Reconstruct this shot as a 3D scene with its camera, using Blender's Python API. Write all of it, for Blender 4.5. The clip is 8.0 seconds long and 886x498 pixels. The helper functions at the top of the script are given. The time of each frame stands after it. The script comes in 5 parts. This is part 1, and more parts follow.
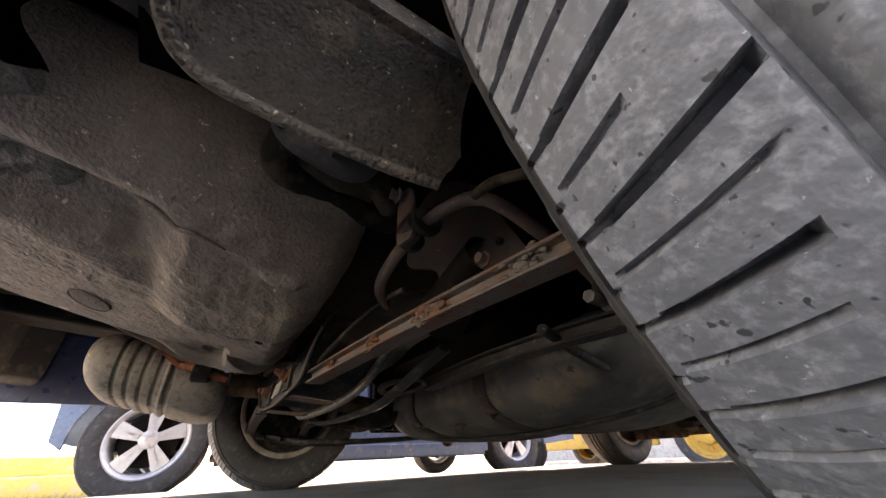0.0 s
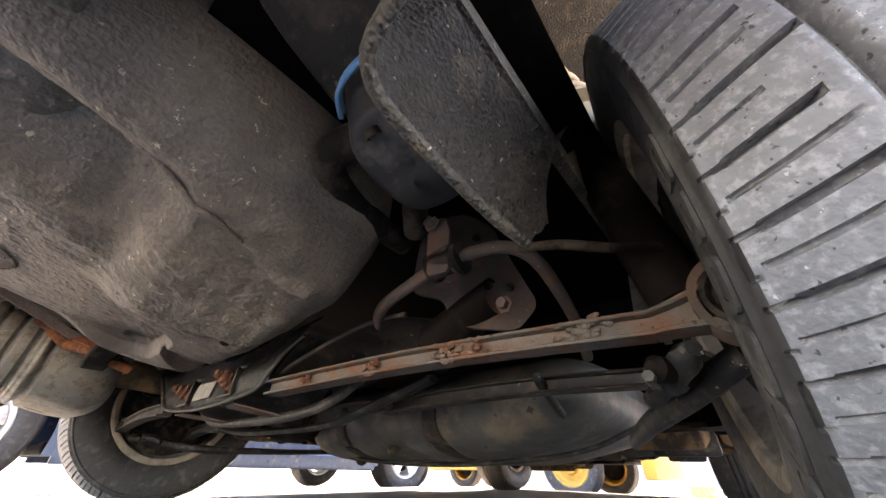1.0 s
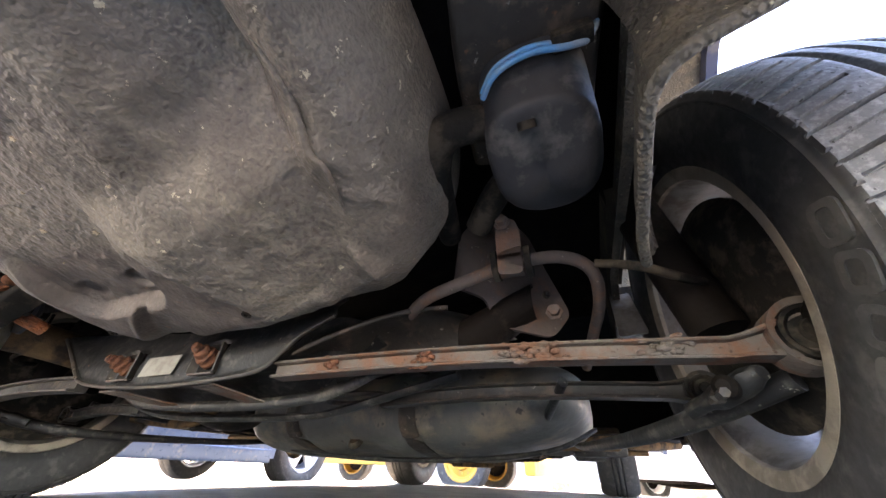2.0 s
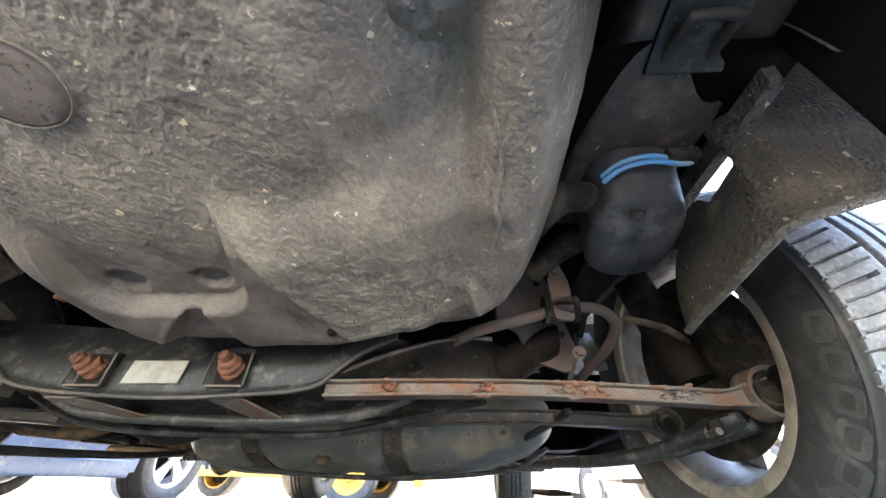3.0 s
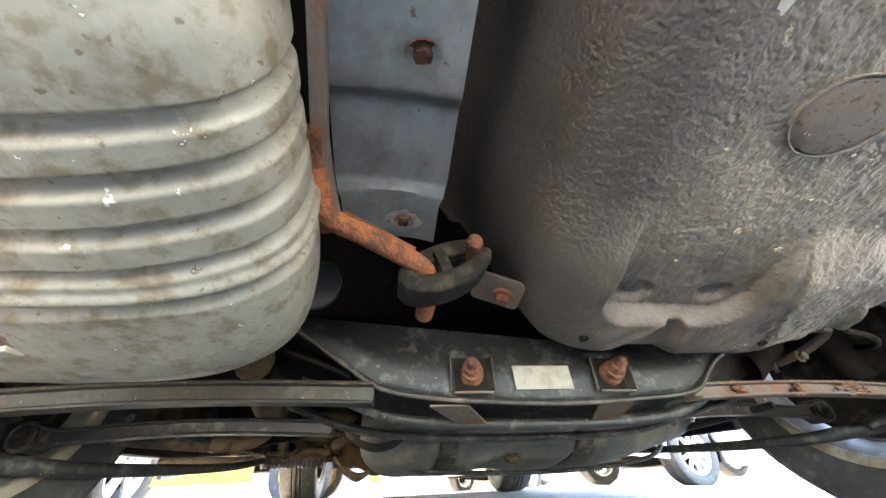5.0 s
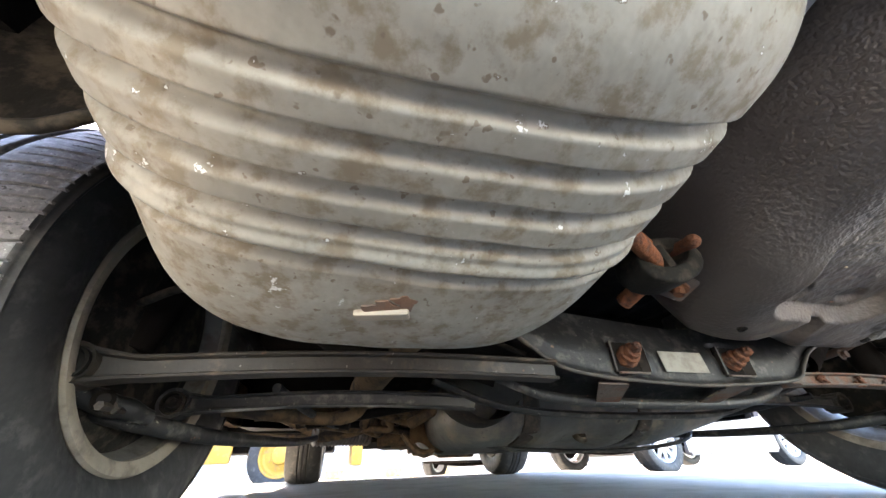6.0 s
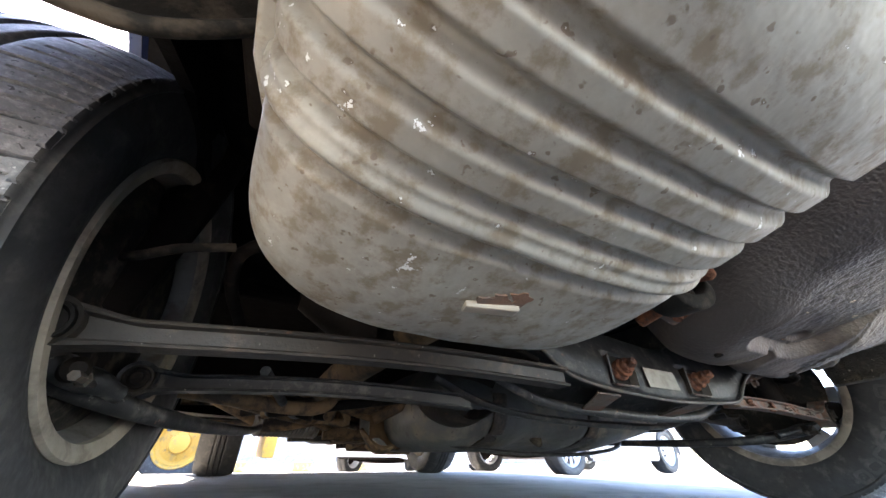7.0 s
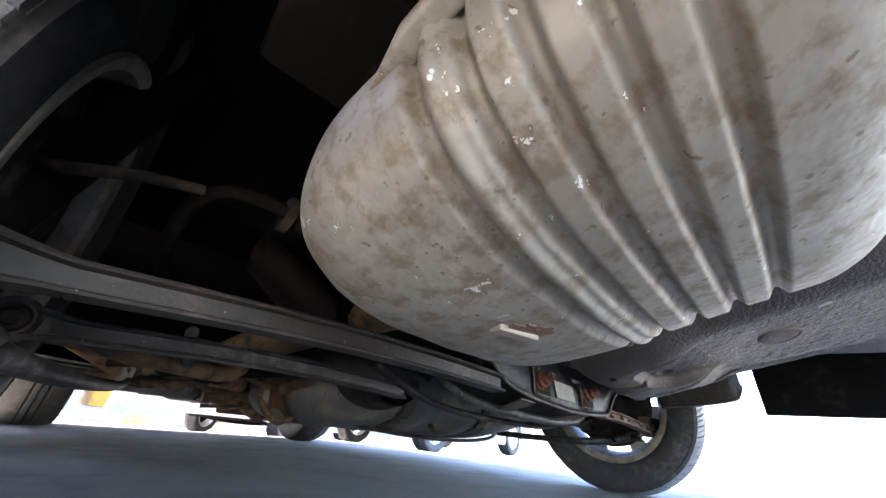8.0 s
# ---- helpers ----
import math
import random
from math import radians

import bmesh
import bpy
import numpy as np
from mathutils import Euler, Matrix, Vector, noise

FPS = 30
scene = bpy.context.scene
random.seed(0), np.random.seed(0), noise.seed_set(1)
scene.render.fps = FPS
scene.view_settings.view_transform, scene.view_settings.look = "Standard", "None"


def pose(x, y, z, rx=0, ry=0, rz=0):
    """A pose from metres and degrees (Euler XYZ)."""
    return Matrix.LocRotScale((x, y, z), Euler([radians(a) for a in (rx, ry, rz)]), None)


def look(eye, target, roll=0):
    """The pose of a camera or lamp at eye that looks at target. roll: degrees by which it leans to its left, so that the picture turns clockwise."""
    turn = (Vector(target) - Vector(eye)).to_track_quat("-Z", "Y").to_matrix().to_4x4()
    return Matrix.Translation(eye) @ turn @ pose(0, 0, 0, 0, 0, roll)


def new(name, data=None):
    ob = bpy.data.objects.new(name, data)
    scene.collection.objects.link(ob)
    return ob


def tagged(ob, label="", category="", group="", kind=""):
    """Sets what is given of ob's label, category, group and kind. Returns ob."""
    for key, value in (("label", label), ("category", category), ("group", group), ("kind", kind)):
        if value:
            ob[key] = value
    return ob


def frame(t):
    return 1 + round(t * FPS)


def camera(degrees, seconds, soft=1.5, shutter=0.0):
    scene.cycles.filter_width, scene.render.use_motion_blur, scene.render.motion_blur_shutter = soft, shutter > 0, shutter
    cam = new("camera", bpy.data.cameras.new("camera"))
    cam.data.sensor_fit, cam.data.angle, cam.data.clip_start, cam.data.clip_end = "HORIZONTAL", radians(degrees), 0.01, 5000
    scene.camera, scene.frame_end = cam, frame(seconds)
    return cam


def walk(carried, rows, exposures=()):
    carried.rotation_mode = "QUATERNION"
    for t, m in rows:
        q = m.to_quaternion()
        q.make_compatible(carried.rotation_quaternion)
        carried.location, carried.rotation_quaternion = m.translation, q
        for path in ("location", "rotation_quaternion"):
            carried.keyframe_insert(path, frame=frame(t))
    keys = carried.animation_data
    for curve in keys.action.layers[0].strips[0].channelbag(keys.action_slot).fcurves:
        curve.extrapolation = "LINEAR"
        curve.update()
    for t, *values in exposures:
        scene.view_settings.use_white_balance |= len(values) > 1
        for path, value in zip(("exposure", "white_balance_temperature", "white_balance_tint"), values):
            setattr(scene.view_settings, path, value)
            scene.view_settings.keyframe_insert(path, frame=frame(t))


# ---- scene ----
cam = camera(105.71, 8.0, soft=1.5)
PATH = [
    (0, (0.8940, -0.3221, 0.0775), (-0.5040, 0.6373, 1.1381), -2.50),
    (0.5, (0.8764, -0.3600, 0.1009), (-0.3691, 0.7638, 1.1898), -0.04),
    (1, (0.8156, -0.4431, 0.1038), (-0.2424, 0.8451, 1.2089), 1.29),
    (1.5, (0.7488, -0.4988, 0.0918), (-0.1058, 0.9195, 1.2135), 2.00),
    (1.7, (0.7071, -0.5080, 0.0941), (-0.0805, 0.9536, 1.2091), 2.18),
    (2.8, (0.4745, -0.6308, 0.1181), (0.2680, 1.0328, 1.2089), 1.67),
    (3, (0.4319, -0.6372, 0.1085), (0.3001, 0.9956, 1.2560), 1.44),
    (3.5, (0.2674, -0.6234, 0.0968), (0.2882, 0.9940, 1.2730), 0.07),
    (4, (0.1378, -0.6366, 0.1087), (0.2656, 0.9848, 1.2727), -0.68),
    (4.5, (-0.0146, -0.6383, 0.1177), (0.2183, 1.0061, 1.2319), -2.73),
    (5, (-0.2116, -0.6354, 0.1246), (0.0886, 1.0005, 1.2354), -2.79),
    (5.2, (-0.3130, -0.6342, 0.1165), (0.0485, 0.9833, 1.2358), -3.53),
    (6.3, (-0.5040, -0.6005, 0.1097), (-0.0034, 1.0280, 1.1573), -0.70),
    (6.5, (-0.5106, -0.6073, 0.1073), (0.0368, 0.9949, 1.1719), 0.04),
    (7, (-0.6138, -0.5522, 0.1138), (0.1675, 0.9618, 1.1614), 0.49),
    (7.5, (-0.6835, -0.5150, 0.1180), (0.3450, 0.8635, 1.1387), 2.97),
    (8, (-0.7024, -0.5010, 0.1320), (0.5385, 0.7368, 1.0953), 5.65),
]
walk(cam, [(t, look(eye, target, roll)) for t, eye, target, roll in PATH], exposures=((0.0, 3.08, 8250, 28), (0.5, 3.62, 8150, 26), (1.0, 3.97, 7700, 25), (1.5, 4.18, 7400, 25), (3.0, 4.9, 6850, 15), (4.0, 5.15, 6950, 13), (4.5, 5.25, 6950, 13), (5.0, 4.98, 6900, 12), (6.5, 4.1, 6550, 17), (7.0, 3.95, 6300, 17), (7.5, 3.85, 6100, 18), (8.0, 3.85, 6000, 19)))

# ---- daylight: a warm sun ahead and to the left, clear sky ----
SUN_AZ, SUN_EL = -28.0, 50.0          # degrees from +y towards +x, and above the horizon
world = bpy.data.worlds.new("sky")
scene.world = world
world.use_nodes = True
wn = world.node_tree.nodes
sky = wn.new("ShaderNodeTexSky")
sky.sky_type = "NISHITA"
sky.sun_disc = False
sky.sun_elevation = radians(SUN_EL)
sky.sun_rotation = radians(SUN_AZ)
world.node_tree.links.new(sky.outputs[0], wn["Background"].inputs[0])
wn["Background"].inputs[1].default_value = 0.15
sun_data = bpy.data.lights.new("sun", "SUN")
sun_data.energy, sun_data.angle, sun_data.color = 4.5, radians(0.5), (1.0, 0.88, 0.68)
sun = new("sun", sun_data)
sun_from = Vector((math.sin(radians(SUN_AZ)) * math.cos(radians(SUN_EL)), math.cos(radians(SUN_AZ)) * math.cos(radians(SUN_EL)), math.sin(radians(SUN_EL))))
sun.matrix_world = look(sun_from * 30, (0, 0, 0))


# ---- materials ----
def surface(name, base, alt, dirt=None, rough=0.7, rough2=None, metal=0.0, big=6.0, fine=60.0, dirt_scale=18.0, dirt_amount=0.5, bump=0.3, bump_scale=150.0,
            depth=0.002, spots=None, spot_scale=90.0, spot_amount=0.25, coarse=0.0, coarse_scale=30.0, vary=0.0, spec=0.5, bump_detail=3.0, flecks=None, fleck_scale=55.0, fleck_amount=0.2, peel=0.0, side_shade=None, pits=0.0, sheet=None):
    """Two-scale worn surface: base and alt mixed by a broad noise, dirt by a second one, small spots, and fine relief."""
    m = bpy.data.materials.new(name)
    m.use_nodes = True
    n, l = m.node_tree.nodes, m.node_tree.links
    bsdf = n["Principled BSDF"]
    at = n.new("ShaderNodeTexCoord").outputs["Object"]

    def cloud(scale, detail=5.0, roughness=0.6):
        t = n.new("ShaderNodeTexNoise")
        t.inputs["Scale"].default_value, t.inputs["Detail"].default_value, t.inputs["Roughness"].default_value = scale, detail, roughness
        l.new(at, t.inputs["Vector"])
        return t.outputs["Fac"]

    def step(value, low, high):
        r = n.new("ShaderNodeMapRange")
        r.inputs["From Min"].default_value, r.inputs["From Max"].default_value = low, high
        l.new(value, r.inputs["Value"])
        return r.outputs[0]

    def blend(fac, a, b):
        x = n.new("ShaderNodeMix")
        x.data_type = "RGBA"
        l.new(fac, x.inputs[0])
        for socket, v in ((x.inputs[6], a), (x.inputs[7], b)):
            if isinstance(v, tuple):
                socket.default_value = (*v, 1)
            else:
                l.new(v, socket)
        return x.outputs[2]

    colour = blend(step(cloud(big), 0.35, 0.65), base, alt)
    colour = blend(step(cloud(fine, 3.0), 0.3, 0.75), colour, blend(step(cloud(big * 2.3), 0.3, 0.7), alt, tuple(c * 0.75 for c in base)))
    if dirt:
        edge = 0.5 + 0.25 * (0.5 - dirt_amount)
        colour = blend(step(cloud(dirt_scale, 8.0, 0.65), edge - 0.03, edge + 0.1), colour, dirt)
    if spots:
        colour = blend(step(cloud(spot_scale, 2.0, 0.5), 0.78 - 0.3 * spot_amount, 0.82 - 0.3 * spot_amount), colour, spots)
    if flecks:
        colour = blend(step(cloud(fleck_scale, 4.0, 0.7), 0.80 - 0.3 * fleck_amount, 0.815 - 0.3 * fleck_amount), colour, flecks)
    if pits:                                      # low spots of the grain drawn darker, in patches
        dark = n.new("ShaderNodeMix")
        dark.data_type, dark.blend_type = "RGBA", "MULTIPLY"
        patchy = n.new("ShaderNodeMath")
        patchy.operation = "MULTIPLY"
        l.new(step(cloud(bump_scale, 1.0), 0.56, 0.36), patchy.inputs[0])
        l.new(step(cloud(11.0, 3.0), 0.32, 0.66), patchy.inputs[1])
        l.new(patchy.outputs[0], dark.inputs[0])
        l.new(colour, dark.inputs[6])
        dark.inputs[7].default_value = (1 - pits, 1 - pits, 1 - pits, 1)
        colour = dark.outputs[2]
    bare = None
    if sheet:                                     # uncoated brown sheet in front of the lap seam
        seam = n.new("ShaderNodeVectorMath")
        seam.operation = "DOT_PRODUCT"
        l.new(at, seam.inputs[0])
        seam.inputs[1].default_value = (1.0, -0.49, 0.0)
        spot = n.new("ShaderNodeSeparateXYZ")
        l.new(at, spot.inputs[0])
        wavy = n.new("ShaderNodeMath")
        wavy.operation = "MULTIPLY_ADD"
        l.new(cloud(22.0, 3.0), wavy.inputs[0])
        wavy.inputs[1].default_value = 0.07
        l.new(spot.outputs[1], wavy.inputs[2])
        both = n.new("ShaderNodeMath")
        both.operation = "MULTIPLY"
        l.new(step(seam.outputs["Value"], 0.323, 0.319), both.inputs[0])
        l.new(step(wavy.outputs[0], -0.284, -0.259), both.inputs[1])
        bare = both.outputs[0]
        brown = blend(step(cloud(34.0, 9.0, 0.7), 0.38, 0.62), sheet, tuple(c * 0.5 for c in sheet))
        brown = blend(step(cloud(fleck_scale * 0.7, 4.0, 0.7), 0.68, 0.70), brown, (0.26, 0.13, 0.075))
        colour = blend(bare, colour, brown)
    if side_shade:                                    # shade painted as dark brown over one side, fading along x
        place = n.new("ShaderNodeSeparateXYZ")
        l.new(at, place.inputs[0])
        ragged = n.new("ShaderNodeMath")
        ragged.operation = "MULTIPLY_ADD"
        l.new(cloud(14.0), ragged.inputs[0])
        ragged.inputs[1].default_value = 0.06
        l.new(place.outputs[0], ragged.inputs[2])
        colour = blend(step(ragged.outputs[0], 0.082, 0.012), colour, side_shade)
    if vary:
        info = n.new("ShaderNodeObjectInfo")
        colour = blend(step(info.outputs["Random"], 0.0, 1.0 / vary), colour, tuple(c * 0.6 for c in base))
    l.new(colour, bsdf.inputs["Base Color"])
    bsdf.inputs["Metallic"].default_value = metal
    bsdf.inputs["Specular IOR Level"].default_value = spec
    r = n.new("ShaderNodeMapRange")
    r.inputs["From Min"].default_value, r.inputs["From Max"].default_value = 0.3, 0.7
    r.inputs["To Min"].default_value, r.inputs["To Max"].default_value = rough, rough2 if rough2 else min(1.0, rough + 0.15)
    l.new(cloud(fine * 0.6), r.inputs["Value"])
    l.new(r.outputs[0], bsdf.inputs["Roughness"])
    height = cloud(bump_scale, bump_detail)
    if peel:
        lumps = n.new("ShaderNodeTexVoronoi")
        lumps.feature = "SMOOTH_F1"
        lumps.inputs["Scale"].default_value = peel
        l.new(at, lumps.inputs["Vector"])
        invert = n.new("ShaderNodeMath")
        invert.operation = "MULTIPLY_ADD"
        l.new(lumps.outputs["Distance"], invert.inputs[0])
        invert.inputs[1].default_value = -1.0
        l.new(height, invert.inputs[2])
        height = invert.outputs[0]
    if coarse:
        add = n.new("ShaderNodeMath")
        add.operation = "MULTIPLY_ADD"
        l.new(cloud(coarse_scale, 2.0), add.inputs[0])
        add.inputs[1].default_value = coarse
        l.new(height, add.inputs[2])
        height = add.outputs[0]
    if bare:
        flatten = n.new("ShaderNodeMath")
        flatten.operation = "MULTIPLY"
        l.new(height, flatten.inputs[0])
        l.new(step(bare, 1.9, 0.0), flatten.inputs[1])
        height = flatten.outputs[0]
    b = n.new("ShaderNodeBump")
    b.inputs["Strength"].default_value, b.inputs["Distance"].default_value = bump, depth
    l.new(height, b.inputs["Height"])
    l.new(b.outputs[0], bsdf.inputs["Normal"])
    return m


# The dark brown towards low x stands for shade on the left flank.
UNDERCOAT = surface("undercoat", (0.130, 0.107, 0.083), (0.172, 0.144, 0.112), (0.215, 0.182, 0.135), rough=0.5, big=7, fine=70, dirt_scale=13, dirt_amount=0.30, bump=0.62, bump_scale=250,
                    depth=0.0042, spots=(0.075, 0.056, 0.043), spot_scale=90, spot_amount=0.14, spec=0.5, bump_detail=1.2, flecks=(0.46, 0.40, 0.28), fleck_scale=95, fleck_amount=0.46, side_shade=(0.056, 0.046, 0.039),
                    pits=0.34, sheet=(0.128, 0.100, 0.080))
# Near-black undercoat: the shade of the cavities is put into its colour.
SHADED_FLOOR_PAINT = surface("shaded_floor_undercoat", (0.0045, 0.0042, 0.0040), (0.008, 0.0072, 0.0066), (0.020, 0.016, 0.013), dirt_amount=0.08, bump=0.5, bump_scale=120, depth=0.003, spec=0.06)
PLUG_RUBBER = surface("plug_rubber", (0.135, 0.108, 0.088), (0.115, 0.092, 0.076), (0.085, 0.068, 0.056), rough=0.75, big=14, fine=120, dirt_scale=40, dirt_amount=0.35, bump=0.4, bump_scale=220, spots=(0.055, 0.043, 0.036), spot_scale=130, spot_amount=0.42,
                      flecks=(0.26, 0.22, 0.17), fleck_scale=120, fleck_amount=0.4)
ALUMINISED = surface("aluminised_steel", (0.318, 0.292, 0.242), (0.240, 0.218, 0.180), (0.18, 0.144, 0.098), rough=0.42, rough2=0.74, metal=0.30, big=18, fine=160, dirt_scale=70, dirt_amount=0.42,
                     bump=0.42, bump_scale=100, depth=0.002, spots=(0.15, 0.115, 0.08), spot_scale=170, spot_amount=0.37, bump_detail=2.0, flecks=(0.60, 0.59, 0.56), fleck_scale=85, fleck_amount=0.42)
HEAT_SHIELD = surface("galvanised_sheet", (0.42, 0.44, 0.435), (0.36, 0.38, 0.375), (0.28, 0.275, 0.26), rough=0.45, metal=0.45, bump=0.3, bump_scale=130, spots=(0.2, 0.17, 0.14), spot_scale=110, spot_amount=0.3)
RUST = surface("rust", (0.125, 0.052, 0.030), (0.19, 0.080, 0.042), (0.07, 0.038, 0.028), rough=0.88, big=40, fine=160, dirt_scale=90, dirt_amount=0.45, bump=0.9, bump_scale=320, depth=0.003, spec=0.2)
RUST_ORANGE = surface("orange_rust", (0.30, 0.105, 0.042), (0.21, 0.08, 0.038), (0.11, 0.052, 0.034), rough=0.85, big=40, fine=180, dirt_scale=70, dirt_amount=0.45, bump=0.9, bump_scale=300, depth=0.003, spec=0.2)
BLACK_STEEL = surface("black_painted_steel", (0.0105, 0.0104, 0.010), (0.021, 0.0205, 0.019), (0.075, 0.068, 0.058), rough=0.42, big=14, fine=110, dirt_scale=48, dirt_amount=0.28, bump=0.4, bump_scale=140, depth=0.002,
                      spots=(0.15, 0.08, 0.05), spot_scale=85, spot_amount=0.18, spec=0.38, flecks=(0.24, 0.225, 0.19), fleck_scale=120, fleck_amount=0.43)
LINK_STEEL = surface("link_steel", (0.027, 0.022, 0.017), (0.047, 0.039, 0.030), (0.105, 0.075, 0.052), rough=0.48, big=14, dirt_scale=30, dirt_amount=0.3, bump=0.5, bump_scale=150, depth=0.002, spots=(0.14, 0.068, 0.038), spot_scale=80, spot_amount=0.2, spec=0.42, flecks=(0.22, 0.20, 0.17), fleck_scale=130, fleck_amount=0.42)
RUSTY_LINK = surface("rusty_link_steel", (0.150, 0.118, 0.094), (0.118, 0.100, 0.085), (0.150, 0.072, 0.042), rough=0.75, big=11, dirt_scale=22, dirt_amount=0.46, bump=0.8, bump_scale=190, depth=0.003, spec=0.3,
                     spots=(0.07, 0.042, 0.03), spot_scale=110, spot_amount=0.4)
DUSTY_BROWN_STEEL = surface("dusty_brown_steel", (0.085, 0.066, 0.056), (0.120, 0.094, 0.078), (0.15, 0.085, 0.055), rough=0.7, big=14, dirt_scale=26, dirt_amount=0.35, bump=0.5, bump_scale=150, depth=0.002, spec=0.3, flecks=(0.26, 0.22, 0.18), fleck_scale=120, fleck_amount=0.4)
# Near-black steel with the shade of the left side and recesses in it.
SHADED_STEEL = surface("shaded_dusty_steel", (0.008, 0.0062, 0.005), (0.015, 0.0118, 0.0095), (0.04, 0.031, 0.023), rough=0.6, big=8, dirt_scale=16, dirt_amount=0.12, bump=0.4, bump_scale=110, depth=0.003, spec=0.08)
BROWN_METAL = surface("brown_dusty_metal", (0.200, 0.128, 0.062), (0.110, 0.072, 0.040), (0.035, 0.026, 0.020), rough=0.7, big=12, dirt_scale=20, dirt_amount=0.55, bump=0.5, bump_scale=120, depth=0.003, spec=0.2)
TANK_COAT = surface("tank_coating", (0.050, 0.052, 0.050), (0.125, 0.126, 0.112), (0.18, 0.15, 0.11), rough=0.42, big=6, dirt_scale=15, dirt_amount=0.34, bump=0.4, bump_scale=80, depth=0.003, spots=(0.05, 0.045, 0.04), spot_scale=60, spot_amount=0.35)
TYRE_RUBBER = surface("tyre_rubber", (0.140, 0.141, 0.144), (0.175, 0.176, 0.178), (0.240, 0.240, 0.240), rough=0.42, rough2=0.65, big=40, fine=240, dirt_scale=160, dirt_amount=0.40, bump=0.4, bump_scale=330,
                      depth=0.0014, spots=(0.045, 0.044, 0.043), spot_scale=190, spot_amount=0.36, bump_detail=1.5, peel=260.0, flecks=(0.36, 0.35, 0.34), fleck_scale=170, fleck_amount=0.45)
SIDEWALL = surface("side_wall_rubber", (0.026, 0.025, 0.0235), (0.040, 0.038, 0.035), (0.080, 0.074, 0.065), rough=0.5, rough2=0.7, big=20, fine=150, dirt_scale=30, dirt_amount=0.25, bump=0.2, bump_scale=200, depth=0.001)
# Lighter than the side wall, in place of highlights on the raised edges.
LIGHT_RAISED_RUBBER = surface("light_raised_rubber", (0.050, 0.048, 0.044), (0.066, 0.063, 0.057), (0.10, 0.093, 0.082), rough=0.6, big=20, fine=150, dirt_scale=30, dirt_amount=0.3, bump=0.2, bump_scale=200, depth=0.001)
BLACK_RUBBER = surface("black_rubber", (0.012, 0.011, 0.0095), (0.020, 0.0175, 0.0145), (0.062, 0.050, 0.036), rough=0.7, dirt_scale=30, dirt_amount=0.45, bump=0.4, bump_scale=200, spec=0.12)
LINER = surface("coated_liner", (0.062, 0.056, 0.047), (0.105, 0.096, 0.080), (0.150, 0.125, 0.090), rough=0.68, spec=0.25, big=8, dirt_scale=20, dirt_amount=0.3, bump=0.95, bump_scale=320, depth=0.0035,
                spots=(0.36, 0.32, 0.24), spot_scale=150, spot_amount=0.3, bump_detail=1.0, peel=330.0, flecks=(0.42, 0.38, 0.28), fleck_scale=170, fleck_amount=0.4)
COVER_PLASTIC = surface("cover_plastic", (0.024, 0.025, 0.027), (0.044, 0.043, 0.042), (0.120, 0.109, 0.096), rough=0.45, dirt_amount=0.2, bump=0.25, bump_scale=100, spec=0.3)
RIM_LIP = surface("dusty_rim_lip", (0.36, 0.30, 0.225), (0.28, 0.235, 0.18), (0.18, 0.145, 0.11), rough=0.55, metal=0.25, big=12, dirt_scale=18, dirt_amount=0.45, bump=0.3)
RIM_BARREL = surface("rim_barrel", (0.21, 0.19, 0.17), (0.16, 0.145, 0.125), (0.10, 0.08, 0.062), rough=0.45, metal=0.3, big=9, dirt_amount=0.4, bump=0.2)
ALLOY = surface("silver_alloy", (0.70, 0.69, 0.67), (0.62, 0.61, 0.59), (0.45, 0.41, 0.36), rough=0.35, metal=0.45, dirt_amount=0.15, bump=0.1)
BLUE_PAINT = surface("dark_blue_paint", (0.012, 0.022, 0.06), (0.016, 0.028, 0.07), (0.05, 0.05, 0.06), rough=0.25, dirt_amount=0.15, bump=0.05)
GREY_BLUE_PAINT = surface("grey_blue_paint", (0.10, 0.145, 0.22), (0.09, 0.13, 0.20), (0.22, 0.22, 0.22), rough=0.25, metal=0.3, dirt_amount=0.15, bump=0.04)
SILVER_PAINT = surface("silver_paint", (0.38, 0.36, 0.34), (0.33, 0.31, 0.30), (0.25, 0.22, 0.19), rough=0.3, metal=0.35, dirt_amount=0.2, bump=0.04)
WHITE_PAINT = surface("white_paint", (0.75, 0.75, 0.74), (0.70, 0.70, 0.69), (0.5, 0.47, 0.42), rough=0.35, dirt_amount=0.15, bump=0.05)
YELLOW_PAINT = surface("yellow_paint", (0.62, 0.36, 0.05), (0.56, 0.31, 0.04), (0.35, 0.23, 0.08), rough=0.4, dirt_amount=0.25, bump=0.1)
SPRING_TAN = surface("dusty_tan_coating", (0.46, 0.37, 0.25), (0.38, 0.30, 0.20), (0.24, 0.19, 0.13), rough=0.6, big=14, dirt_scale=30, dirt_amount=0.3, bump=0.3, bump_scale=150)
BLUE_CABLE = surface("blue_cable", (0.07, 0.28, 0.55), (0.10, 0.34, 0.60), (0.2, 0.25, 0.3), rough=0.45, bump=0.1)
STICKER = surface("old_label_paper", (0.29, 0.268, 0.222), (0.245, 0.225, 0.182), (0.20, 0.175, 0.14), rough=0.7, dirt_scale=60, dirt_amount=0.42, bump=0.3, spots=(0.13, 0.115, 0.09), spot_scale=150, spot_amount=0.25)
RED_PAINT = surface("faded_red_paint", (0.30, 0.06, 0.065), (0.38, 0.11, 0.11), (0.35, 0.25, 0.23), rough=0.6, dirt_scale=40, dirt_amount=0.35, bump=0.3)
